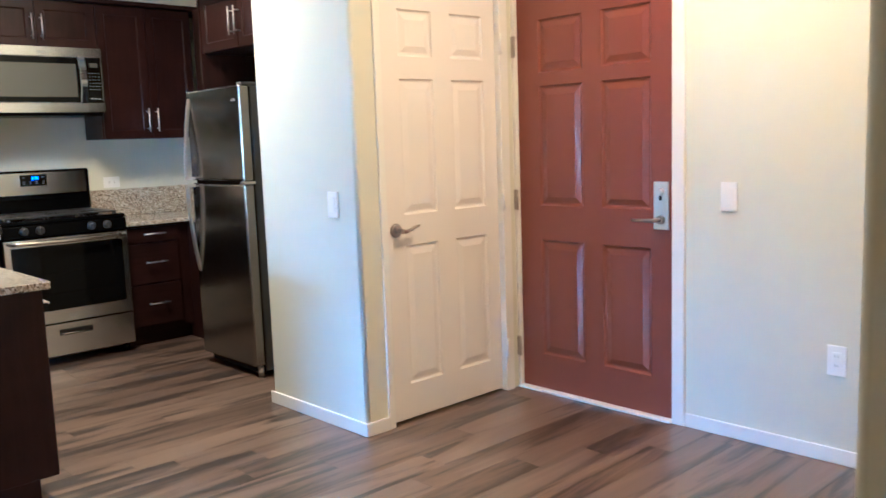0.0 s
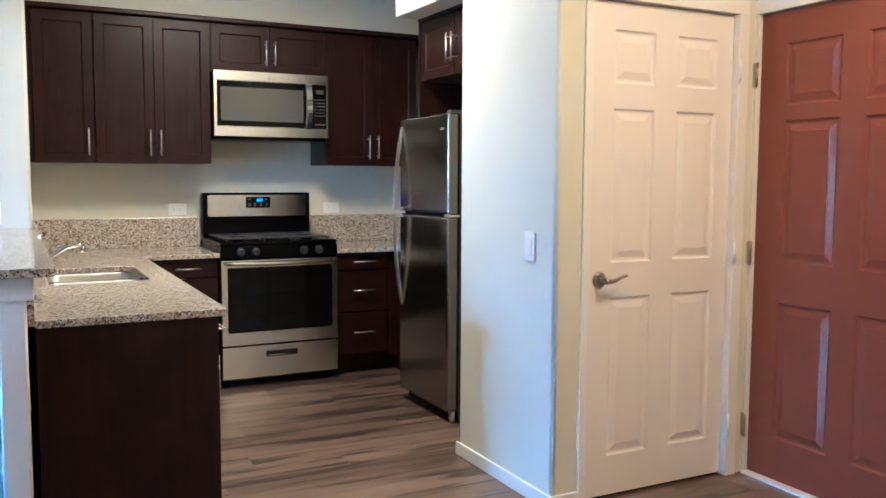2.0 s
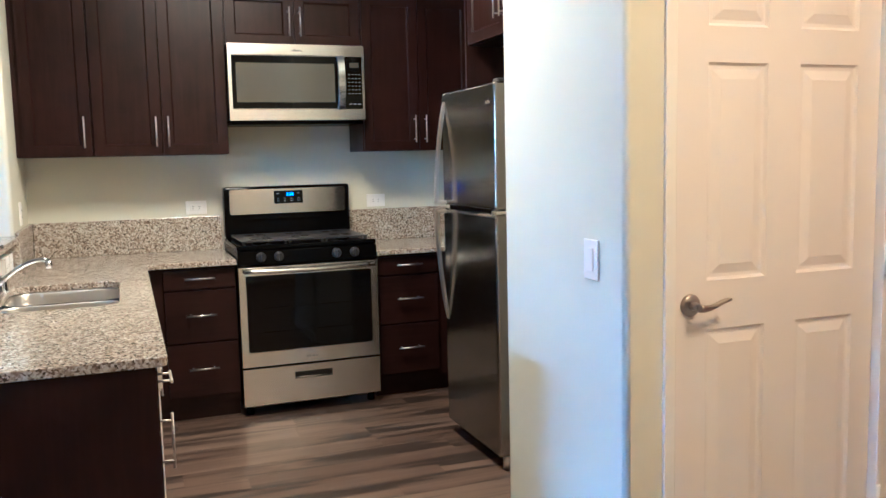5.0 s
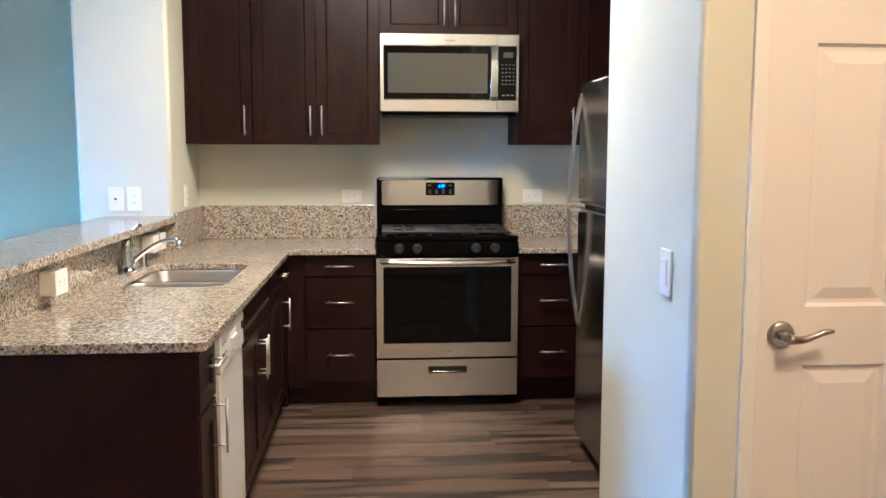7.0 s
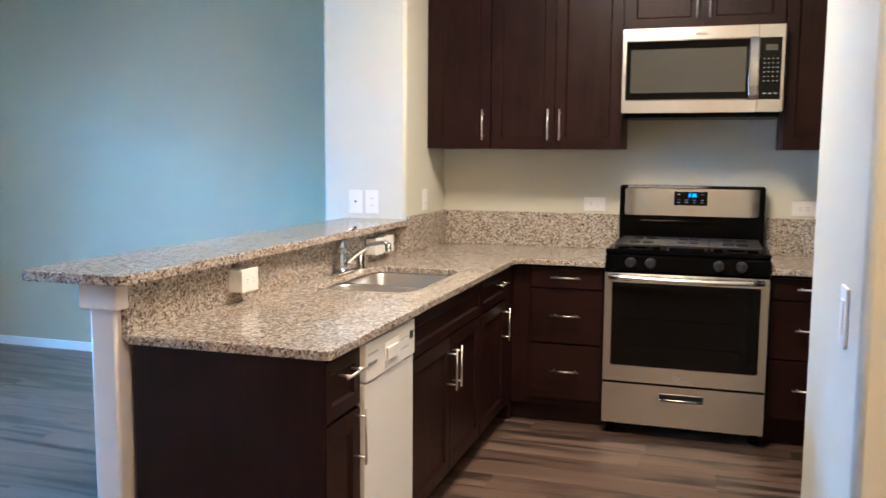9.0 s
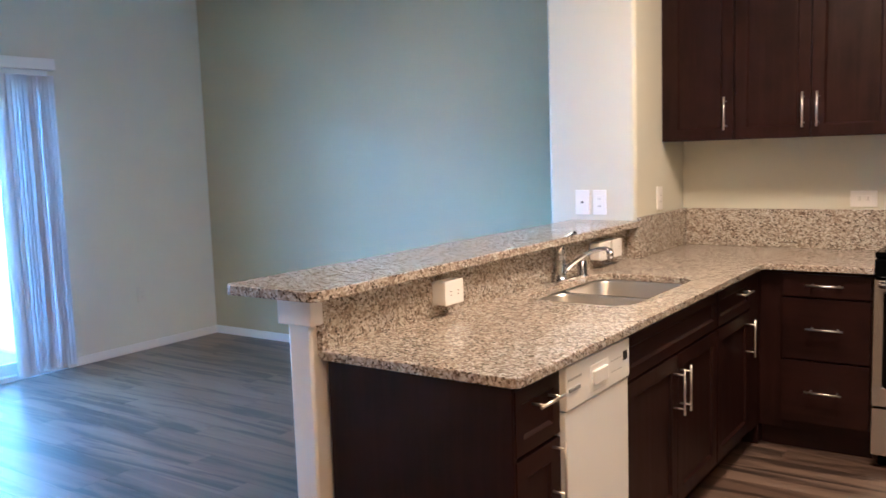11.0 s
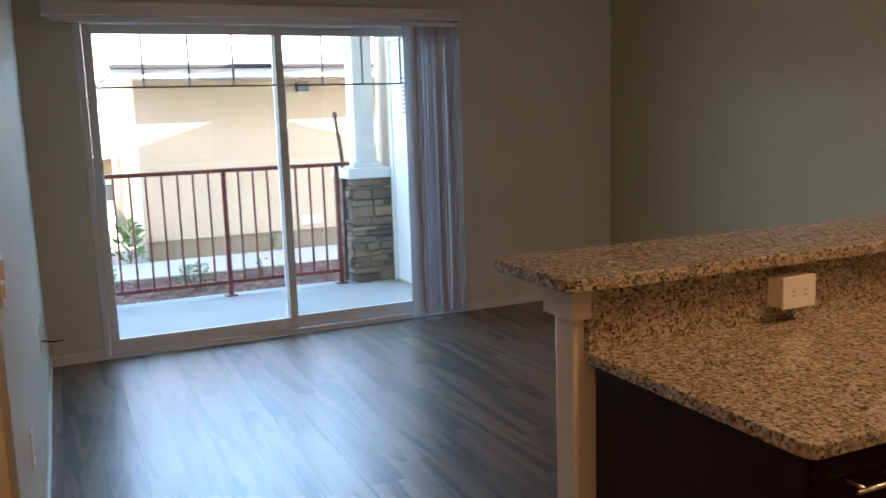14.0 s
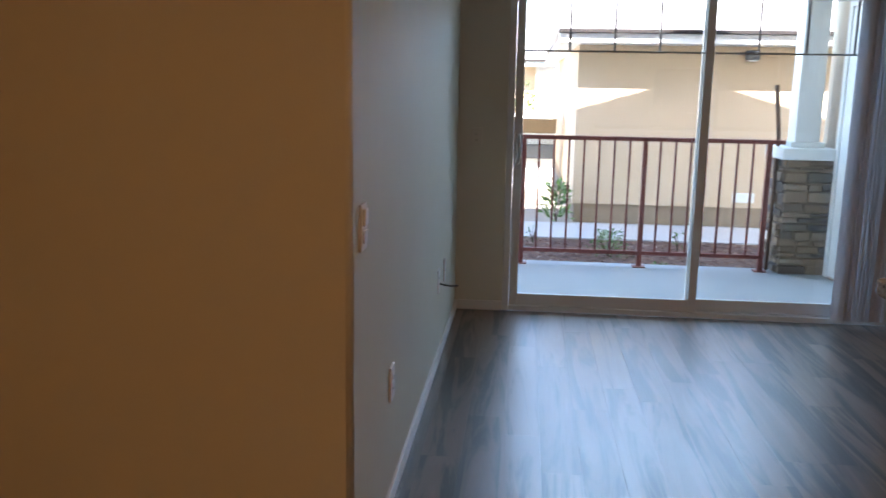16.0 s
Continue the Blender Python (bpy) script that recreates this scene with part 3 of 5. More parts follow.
def dishwasher():
    d = thing("dishwasher", -1.15, -2.34, 0, "white built-in dishwasher under the granite counter", "dishwasher")
    part("body", block(-1.45, -0.900, -2.548, -2.123, 0.09, CB - 0.004), M_DWWHITE, d)
    part("door", block(-0.898, -0.872, -2.546, -2.124, 0.115, 0.688, bevel=0.004), M_DWWHITE, d)
    p = part("control_panel", block(-0.898, -0.866, -2.546, -2.124, 0.692, 0.812, bevel=0.005), M_DWWHITE, d)
    part("latch", block(-0.868, -0.858, -2.39, -2.295, 0.725, 0.768, bevel=0.004), M_DWWHITE, p)
    part("latch_recess", block(-0.867, -0.8645, -2.405, -2.28, 0.712, 0.785), M_WHITE, p)
    part("knob_window", block(-0.867, -0.8635, -2.175, -2.148, 0.752, 0.778), M_SLOT, p)
    part("button", block(-0.867, -0.862, -2.535, -2.47, 0.742, 0.752, bevel=0.001), M_GREYTXT, p)
    bm = bmesh.new()
    for k in range(7):
        box(bm, -0.8665, -0.8652, -2.535 + k * 0.012, -2.529 + k * 0.012, 0.772, 0.778)
    part("marking", bm, M_GREYTXT, p)
    bm = bmesh.new()
    for k in range(4):
        box(bm, -0.8665, -0.8652, -2.26 + k * 0.02, -2.25 + k * 0.02, 0.765, 0.768)
        box(bm, -0.8665, -0.8652, -2.26 + k * 0.02, -2.25 + k * 0.02, 0.732, 0.735)
    part("marking", bm, M_GREYTXT, p)
    part("kick_plate", block(-0.925, -0.905, -2.546, -2.124, 0.005, 0.11), M_BLACKM, d)


dishwasher()


def counters():
    c = thing("countertop", -1.1, -0.9, CB, "speckled granite countertop in an L with an undermount sink cutout", "countertop")
    outer = [(KX + 0.002, -0.002), (KX + 0.002, -0.656), (-1.484, -0.656), (-1.484, -2.817)]
    outer += [(-0.882 + 0.028 * math.sin(radians(a)), -2.789 - 0.028 * math.cos(radians(a))) for a in (0, 22, 45, 68, 90)]
    outer += [(-0.854, -0.67), (-0.848, -0.648), (-0.83, -0.640), (-0.412, -0.640), (-0.412, -0.002)]
    hole = rounded(-1.403, -0.980, -1.858, -1.168, 0.085)
    part("slab", outline_slab(outer, [hole], CB, CT, 0.004), M_GRANITE, c)
    part("backsplash", block(KX + 0.022, -0.416, -0.022, -0.002, CT, 1.046, bevel=0.003), M_GRANITE, c)
    part("side_splash", block(KX + 0.002, KX + 0.021, -0.654, -0.002, CT, 1.046, bevel=0.003), M_GRANITE, c)
    part("return_splash", block(-1.484, -1.420, -0.676, -0.657, CT, 0.9995, bevel=0.002), M_GRANITE, c)
    c = thing("countertop", 0.8, -0.4, CB, "short speckled granite countertop between range and refrigerator", "countertop")
    part("slab", outline_slab([(0.353, -0.002), (0.353, -0.640), (0.80, -0.640), (0.82, -0.66), (0.82, -1.15), (1.298, -1.15), (1.298, -0.002)], [], CB, CT, 0.004), M_GRANITE, c)
    part("backsplash", block(0.353, 1.298, -0.022, -0.002, CT, 1.046, bevel=0.003), M_GRANITE, c)


counters()


def bar():
    w = wall("wall_bar", [(-1.594, -1.506, -2.832, -0.657, 0, 0.998, [(-1.594, -2.832), (-1.506, -2.832)], 0.009)], M_TRIM, "white painted half wall under the raised bar")
    part("end_cap", block(-1.612, -1.484, -2.852, -2.800, 0.922, 0.998, bevel=0.004), M_TRIM, w)
    c = thing("bar_top", -1.58, -1.8, 1.0, "raised speckled granite bar top on the half wall", "countertop")
    r = 0.035
    outer = [(-1.780, -0.657), (-1.780, -2.902 + r)] + [(-1.780 + r - r * math.cos(radians(a)), -2.902 + r - r * math.sin(radians(a))) for a in (30, 60, 90)]
    outer += [(-1.418 - r + r * math.sin(radians(a)), -2.902 + r - r * math.cos(radians(a))) for a in (0, 30, 60, 90)] + [(-1.418, -0.657)]
    part("slab", outline_slab(outer, [], 1.001, 1.031, 0.004), M_GRANITE, c)
    part("riser", block(-1.505, -1.485, -2.808, -0.657, CT - 0.02, 1.000), M_GRANITE, c, "granite riser between counter and bar")


bar()


def sink():
    s = thing("sink", -1.17, -1.53, 0.63, "stainless double-bowl undermount sink in the granite counter", "sink")
    for y0, y1 in ((-1.863, -1.545), (-1.520, -1.163)):
        bm = bmesh.new()
        steps = [(0.006, 0.8212, 0.07), (-0.004, 0.820, 0.068), (-0.009, 0.812, 0.064), (-0.013, 0.71, 0.058), (-0.034, 0.655, 0.05), (-0.07, 0.645, 0.03)]
        rings = []
        for g, z, r in steps:
            rings.append([bm.verts.new((x, y, z)) for x, y in rounded(-1.408 - g, -0.975 + g, y0 - g if y0 < -1.6 else y0 - g * 0.5, y1 + g if y1 > -1.2 else y1 + g * 0.5, r)])
        for a, b in zip(rings, rings[1:]):
            for k in range(len(a)):
                bm.faces.new((a[k], a[(k + 1) % len(a)], b[(k + 1) % len(a)], b[k])).smooth = True
        bm.faces.new(rings[-1])
        bowl = part("bowl", bm, M_BOWL, s)
        yc = (y0 + y1) / 2
        part("drain", rod([(-1.17, yc, 0.644), (-1.17, yc, 0.650)], [0.042, 0.038], 20), M_CHROME, bowl, "chrome sink drain")
    part("divider", block(-1.392, -0.992, -1.548, -1.517, 0.66, 0.806, bevel=0.006), M_BOWL, s)


sink()


def faucet():
    fx, fy = -1.448, -1.44
    f = thing("faucet", fx, fy, CT, "chrome single-lever kitchen faucet with a low curved spout", "faucet")
    part("base_plate", outline_slab(rounded(fx - 0.026, fx + 0.034, fy - 0.12, fy + 0.12, 0.026), [], CT, CT + 0.012, 0.004), M_CHROME, f)
    part("body", rod([(fx, fy, CT + 0.011), (fx, fy, CT + 0.03), (fx, fy, CT + 0.085), (fx, fy, CT + 0.095), (fx, fy, CT + 0.10), (fx + 0.001, fy, CT + 0.13), (fx + 0.003, fy, CT + 0.148), (fx + 0.004, fy, CT + 0.157)],
                     [0.029, 0.025, 0.023, 0.023, 0.025, 0.023, 0.016, 0.005], 20), M_CHROME, f)
    part("lever", rod([(fx + 0.004, fy, CT + 0.148), (fx + 0.012, fy + 0.012, CT + 0.172), (fx + 0.028, fy + 0.034, CT + 0.188), (fx + 0.044, fy + 0.056, CT + 0.194)], [0.011, 0.008, 0.007, 0.009], 10), M_CHROME, f)
    pts = [(fx + 0.015 + 0.198 * s, fy + 0.02 * s, CT + 0.040 + 0.098 * math.sin(min(1.0, s * 1.12) * math.pi / 2) - 0.012 * max(0, s - 0.9) * 10) for s in [k / 10 for k in range(11)]]
    part("spout", rod(pts, [0.013, 0.0115] + [0.0092] * 8 + [0.0125], 14), M_CHROME, f)
    part("aerator", rod([(pts[-1][0] - 0.004, pts[-1][1], pts[-1][2] + 0.004), (pts[-1][0] - 0.002, pts[-1][1], pts[-1][2] - 0.026)], [0.0138, 0.013], 14), M_CHROME, f)
    s = thing("side_sprayer", fx + 0.02, -1.278, CT, "short chrome side sprayer stub behind the sink", "sprayer")
    part("body", rod([(fx + 0.02, -1.278, CT), (fx + 0.02, -1.278, CT + 0.006), (fx + 0.02, -1.278, CT + 0.012), (fx + 0.02, -1.278, CT + 0.060), (fx + 0.02, -1.278, CT + 0.066)], [0.026, 0.025, 0.020, 0.020, 0.016], 16), M_CHROME, s)


faucet()


# upper cabinets
UB, UT = 1.402, 2.298


def upper(x0, x1, z0, doors, label):
    c = thing("wall_cabinet", (x0 + x1) / 2, -0.16, z0, label, "cabinet", "wall cabinets")
    part("body", block(x0, x1, -0.312, -0.002, z0, UT), M_WOODZ, c)
    for a, b, px in doors:
        z = (z0 + 0.045, z0 + 0.205)
        front(c, "door", a, b, z0 + 0.002, UT - 0.012, -0.331, (px, z[0], px, z[1]))
    return c


upper(KX + 0.001, -1.075, UB, [(-1.405, -1.080, -1.113)], "dark espresso wall cabinet with one shaker door")
upper(-1.074, -0.384, UB, [(-1.069, -0.732, -0.760), (-0.726, -0.390, -0.698)], "dark espresso wall cabinet with two shaker doors")
upper(-0.382, 0.380, 1.996, [(-0.376, -0.004, -0.030), (0.004, 0.374, 0.030)], "short espresso wall cabinet above the microwave")
upper(0.382, 1.066, UB, [(0.388, 0.722, 0.692), (0.728, 1.060, 0.758)], "dark espresso wall cabinet beside the refrigerator")
c = thing("cornice", -0.2, -0.2, UT, "dark espresso cornice along the wall cabinets", "molding")
part("rail", block(KX + 0.001, 1.298, -0.352, -0.002, UT + 0.001, UT + 0.030, bevel=0.008), M_WOODX, c)

FX = 0.680
c = thing("wall_cabinet", 1.0, -1.64, 1.895, "deep espresso cabinet above the refrigerator with two doors", "cabinet", "wall cabinets")
part("body", block(FX + 0.021, 1.298, -2.08, -1.212, 1.895, 2.245), M_WOODZ, c)
front_west(c, "door", -1.640, -1.215, 1.898, 2.236, FX, (-1.612, 1.965, -1.612, 2.125))
front_west(c, "door", -2.075, -1.646, 1.898, 2.236, FX, (-1.672, 1.965, -1.672, 2.125))
part("cornice", block(FX - 0.016, 1.298, -2.08, -1.20, 2.246, 2.261), M_WOODY, c)
c = thing("tall_panel", 1.0, -1.18, 0, "tall espresso side panel between counter and refrigerator", "panel")
part("board", block(FX + 0.002, 1.298, -1.192, -1.172, 0.0, 2.245), M_WOODZ, c)
c = thing("wall_cabinet", 1.2, -0.75, UB, "dark espresso wall cabinet along the kitchen's east wall", "cabinet", "wall cabinets")
part("body", block(1.07, 1.298, -1.17, -0.36, UB, UT), M_WOODZ, c)


def sevens(text, x, y, z, h, s=1):
    """Display digits of small bars, facing south."""
    seg = {"0": "abcdef", "3": "abgcd", "4": "fgbc", "2": "abged", ":": ":"}
    bm = bmesh.new()
    w, t = h * 0.5, h * 0.12
    for ch in text:
        if ch == ":":
            for k in (0.3, 0.7):
                box(bm, x, x + t, y, y + 0.001, z + h * k - t / 2, z + h * k + t / 2)
            x += t * 2.5
            continue
        for g in seg[ch]:
            a = {"a": (0, w, h - t, h), "d": (0, w, 0, t), "g": (0, w, h / 2 - t / 2, h / 2 + t / 2), "f": (0, t, h / 2, h), "b": (w - t, w, h / 2, h),
                 "e": (0, t, 0, h / 2), "c": (w - t, w, 0, h / 2)}[g]
            box(bm, x + a[0], x + a[1], y, y + 0.001, z + a[2], z + a[3])
        x += w + t * 1.6
    return bm


def cells_plate(xs, ys, skip, z0, z1):
    bm = bmesh.new()
    for i, (x0, x1) in enumerate(zip(xs, xs[1:])):
        for j, (y0, y1) in enumerate(zip(ys, ys[1:])):
            if (i, j) not in skip:
                box(bm, x0, x1, y0, y1, z0, z1)
    return bm


def kitchen_range():
    R0, R1 = -0.409, 0.346
    m = (R0 + R1) / 2
    r = thing("gas_range", m, -0.35, 0, "freestanding gas range with black cooktop and stainless oven door", "stove")
    part("body", block(R0 + 0.004, R1 - 0.004, -0.618, -0.03, 0.045, 0.892), M_BLACKM, r)
    for x in (R0 + 0.04, R1 - 0.04):
        for y in (-0.58, -0.10):
            part("foot", rod([(x, y, 0.0), (x, y, 0.046)], [0.022, 0.018], 12), M_BLACKM, r)
    ct = part("cooktop", block(R0, R1, -0.648, -0.085, 0.893, 0.918, bevel=0.007), M_BLACK, r, "glossy black enamel cooktop")
    part("control_panel", block(R0 + 0.001, R1 - 0.001, -0.660, -0.621, 0.812, 0.892, bevel=0.008), M_BLACK, r)
    for x in (-0.286, -0.193, 0.118, 0.218):
        k = part("knob", rod([(x, -0.659, 0.856), (x, -0.667, 0.856), (x, -0.669, 0.856), (x, -0.688, 0.856)], [0.026, 0.026, 0.021, 0.018], 20), M_GRATE, r)
        part("grip", block(x - 0.0035, x + 0.0035, -0.700, -0.686, 0.838, 0.874, bevel=0.002), M_GRATE, k)
    # oven door: steel frame round a black window
    d = part("oven_door", panelled((R0 + 0.003, -0.660, 0.272), (1, 0, 0), (0, -1, 0), R1 - R0 - 0.006, 0.532, 0.04,
             [(0.035, R1 - R0 - 0.041, 0.078, 0.487)], [(0.002, -0.003), (0.004, -0.004)]), M_STEEL, r, "stainless oven door")
    bm = outline_slab(rounded(R0 + 0.042, R1 - 0.042, 0.353, 0.757, 0.012), [], 0, 0.003)
    bmesh.ops.transform(bm, matrix=Matrix(((1, 0, 0, 0), (0, 0, 1, -0.6645), (0, 1, 0, 0), (0, 0, 0, 1))), verts=bm.verts[:])
    part("window", bm, M_GLASSB, d, "black oven glass")
    bm = bmesh.new()
    for z in (0.455, 0.585):
        for x0, x1 in ((R0 + 0.12, R1 - 0.12),):
            box(bm, x0, x1, -0.6662, -0.6655, z, z + 0.0016)
    part("rack_line", bm, M_BLACKM, d)
    tube(bm := bmesh.new(), [(R0 + 0.03 + (R1 - R0 - 0.06) * s, -0.695 - 0.012 * math.sin(s * math.pi), 0.788 - 0.006 * math.sin(s * math.pi)) for s in [k / 14 for k in range(15)]], 0.0125, 12)
    for x in (R0 + 0.035, R1 - 0.035):
        box(bm, x - 0.012, x + 0.012, -0.70, -0.658, 0.777, 0.800, bevel=0.004)
    part("handle", bm, M_STEEL, d, "stainless oven handle")
    bm = bmesh.new()
    for k, (a, h) in enumerate(((0.0, 0.012), (0.014, 0.016), (0.026, 0.009), (0.036, 0.013), (0.050, 0.008))):
        box(bm, m - 0.035 + a, m - 0.026 + a, -0.6612, -0.6602, 0.300, 0.300 + h)
    part("badge", bm, M_GREYTXT, d)
    w = part("warming_drawer", panelled((R0 + 0.003, -0.656, 0.060), (1, 0, 0), (0, -1, 0), R1 - R0 - 0.006, 0.200, 0.035,
             [(0.272, 0.478, 0.125, 0.164)], [(0.004, -0.014), (0.010, -0.018)]), M_STEEL, r, "stainless storage drawer")
    part("grip", rod([(R0 + 0.284 + 0.190 * s, -0.650 - 0.010 * math.sin(s * math.pi), 0.194) for s in [k / 8 for k in range(9)]], 0.005, 8), M_STEELF, w)
    # dark sheet on the grip recess's floor, giving its shade by colour
    part("recess_shade", block(R0 + 0.281, R0 + 0.476, -0.6405, -0.6385, 0.188, 0.222), M_SLOT, w)
    # backguard
    part("backguard", block(R0 + 0.006, R1 - 0.006, -0.105, -0.012, 0.915, 1.212, bevel=0.012), M_BLACK, r)
    bm = bmesh.new()
    prev, xa, xb = None, R0 + 0.036, R1 - 0.036
    for k in range(25):
        x = xa + 0.075 * k / 8 if k <= 8 else (xb - 0.075 * (24 - k) / 8 if k >= 16 else xa + 0.075 + (xb - xa - 0.15) * (k - 8) / 8)
        e = max(0.0, 1 - min(x - xa, xb - x) / 0.075)
        y, cut = -0.1195 + 0.004 * e * e, 0.006 if k in (0, 24) else 0.0
        ring = [bm.verts.new(q) for q in ((x, y, 1.052 + cut), (x, y, 1.196 - cut), (x, -0.1045, 1.196 - cut), (x, -0.1045, 1.052 + cut))]
        if prev:
            for n in range(4):
                bm.faces.new((prev[n], prev[(n + 1) % 4], ring[(n + 1) % 4], ring[n]))
        else:
            bm.faces.new(ring)
        prev = ring
    bm.faces.new(prev[::-1])
    bmesh.ops.recalc_face_normals(bm, faces=bm.faces[:])
    p = part("control_face", bm, M_STEEL, r, "stainless control face")
    q = part("display", block(m - 0.086, m + 0.084, -0.1225, -0.118, 1.108, 1.183, bevel=0.002), M_GLASSB, p, "black clock display")
    part("digits", sevens("3:34", m - 0.012, -0.1238, 1.152, 0.018), M_BLUE, q, "lit blue clock digits")
    bm = bmesh.new()
    for k in range(4):
        for z in (1.122, 1.135, 1.165):
            if not (0 < k < 3 and z > 1.16):
                box(bm, m - 0.07 + k * 0.04, m - 0.055 + k * 0.04, -0.1232, -0.1224, z, z + 0.003)
    part("marking", bm, M_GREYTXT, q)
    part("vent_lip", block(R0 + 0.12, R1 - 0.18, -0.118, -0.104, 1.018, 1.026, bevel=0.002), M_BLACK, r)
    # grates: flat iron plates with openings over the burners
    for x0, x1 in ((R0 + 0.035, m - 0.102), (m - 0.100, m + 0.100), (m + 0.102, R1 - 0.035)):
        w = (x1 - x0)
        side = w > 0.21
        xs = [x0, x0 + w * .26, x0 + w * .475, x0 + w * .525, x0 + w * .74, x1]
        ys = [-0.60, -0.51, -0.465, -0.455, -0.41, -0.27, -0.225, -0.215, -0.17, -0.125]
        skip = {(i, j) for i in (1, 3) for j in (1, 3, 5, 7)} if side else {(1, 5), (3, 5), (1, 3), (3, 3)}
        g = part("grate", cells_plate(xs, ys, skip, 0.930, 0.938), M_GRATE, r, "flat grey iron grate")
        bm = bmesh.new()
        for x in (x0 + 0.012, x1 - 0.012):
            for y in (-0.588, -0.137):
                box(bm, x - 0.008, x + 0.008, y - 0.008, y + 0.008, 0.917, 0.930)
        part("grate_foot", bm, M_GRATE, g)
    for x, y in ((R0 + .15, -.46), (R0 + .15, -.22), (R1 - .15, -.46), (R1 - .15, -.22), (m, -.34)):
        part("burner", rod([(x, y, 0.917), (x, y, 0.922), (x, y, 0.923), (x, y, 0.928)], [0.045, 0.045, 0.034, 0.032], 20), M_BLACKM, r)


kitchen_range()


def microwave():
    z0, z1 = 1.580, 1.993
    o = thing("microwave_oven", 0, -0.2, 1.54, "stainless over-the-range microwave under a short cabinet", "microwave")
    part("body", block(-0.378, 0.378, -0.375, -0.004, z0 - 0.002, z1 - 0.002), M_BLACKM, o)
    part("vent_base", block(-0.370, 0.370, -0.370, -0.05, z0 - 0.022, z0 - 0.003, bevel=0.004), M_BLACKM, o)
    d = part("door", panelled((-0.379, -0.400, z0), (1, 0, 0), (0, -1, 0), 0.637, z1 - z0, 0.024, [(0.018, 0.630, 0.060, 0.355)], [(0.003, -0.003)]), M_STEEL, o, "stainless microwave door")
    part("window_frame", block(-0.358, 0.2575, -0.4018, -0.3985, z0 + 0.065, z0 + 0.350, bevel=0.001), M_GLASSB, d, "black glass border")
    part("window", block(-0.338, 0.205, -0.4032, -0.4016, z0 + 0.098, z0 + 0.310), M_MWGLASS, d, "screened grey window")
    bm = bmesh.new()
    prev = None
    for k in range(15):
        s = k / 14
        y, z = -0.408 - 0.032 * math.sin(s * math.pi) ** 0.7, z0 + 0.058 + 0.298 * s
        ring = [bm.verts.new(p) for p in ((0.217, y + 0.008, z), (0.222, y, z), (0.258, y, z), (0.261, y + 0.008, z))]
        if prev:
            for i in range(4):
                bm.faces.new((prev[i], prev[(i + 1) % 4], ring[(i + 1) % 4], ring[i]))
        else:
            bm.faces.new(ring)
        prev = ring
    bm.faces.new(prev[::-1])
    part("handle", bm, M_CHROME, d, "bowed chrome handle")
    p = part("control_panel", block(0.2595, 0.379, -0.400, -0.377, z0, z1, bevel=0.002), M_STEEL, o)
    k = part("keypad", block(0.264, 0.364, -0.4025, -0.3995, z0 + 0.060, z0 + 0.352, bevel=0.001), M_GLASSB, p, "black glass keypad")
    part("display", block(0.292, 0.345, -0.4038, -0.4022, z0 + 0.290, z0 + 0.318), M_MWGLASS, k)
    bm = bmesh.new()
    for i in range(4):
        for j in range(6):
            x, z = 0.283 + i * 0.020, z0 + 0.145 + j * 0.021
            box(bm, x, x + 0.009, -0.4036, -0.4024, z, z + 0.0035)
    for i in range(3):
        box(bm, 0.285 + i * 0.025, 0.300 + i * 0.025, -0.4036, -0.4024, z0 + 0.085, z0 + 0.091)
    part("marking", bm, M_GREYTXT, k)
    bm = bmesh.new()
    for a, h in ((0.0, 0.010), (0.012, 0.014), (0.024, 0.008), (0.034, 0.012), (0.046, 0.008)):
        box(bm, -0.03 + a, -0.022 + a, -0.4012, -0.4002, z1 - 0.040, z1 - 0.040 + h)
    part("badge", bm, M_GREYTXT, d)


microwave()


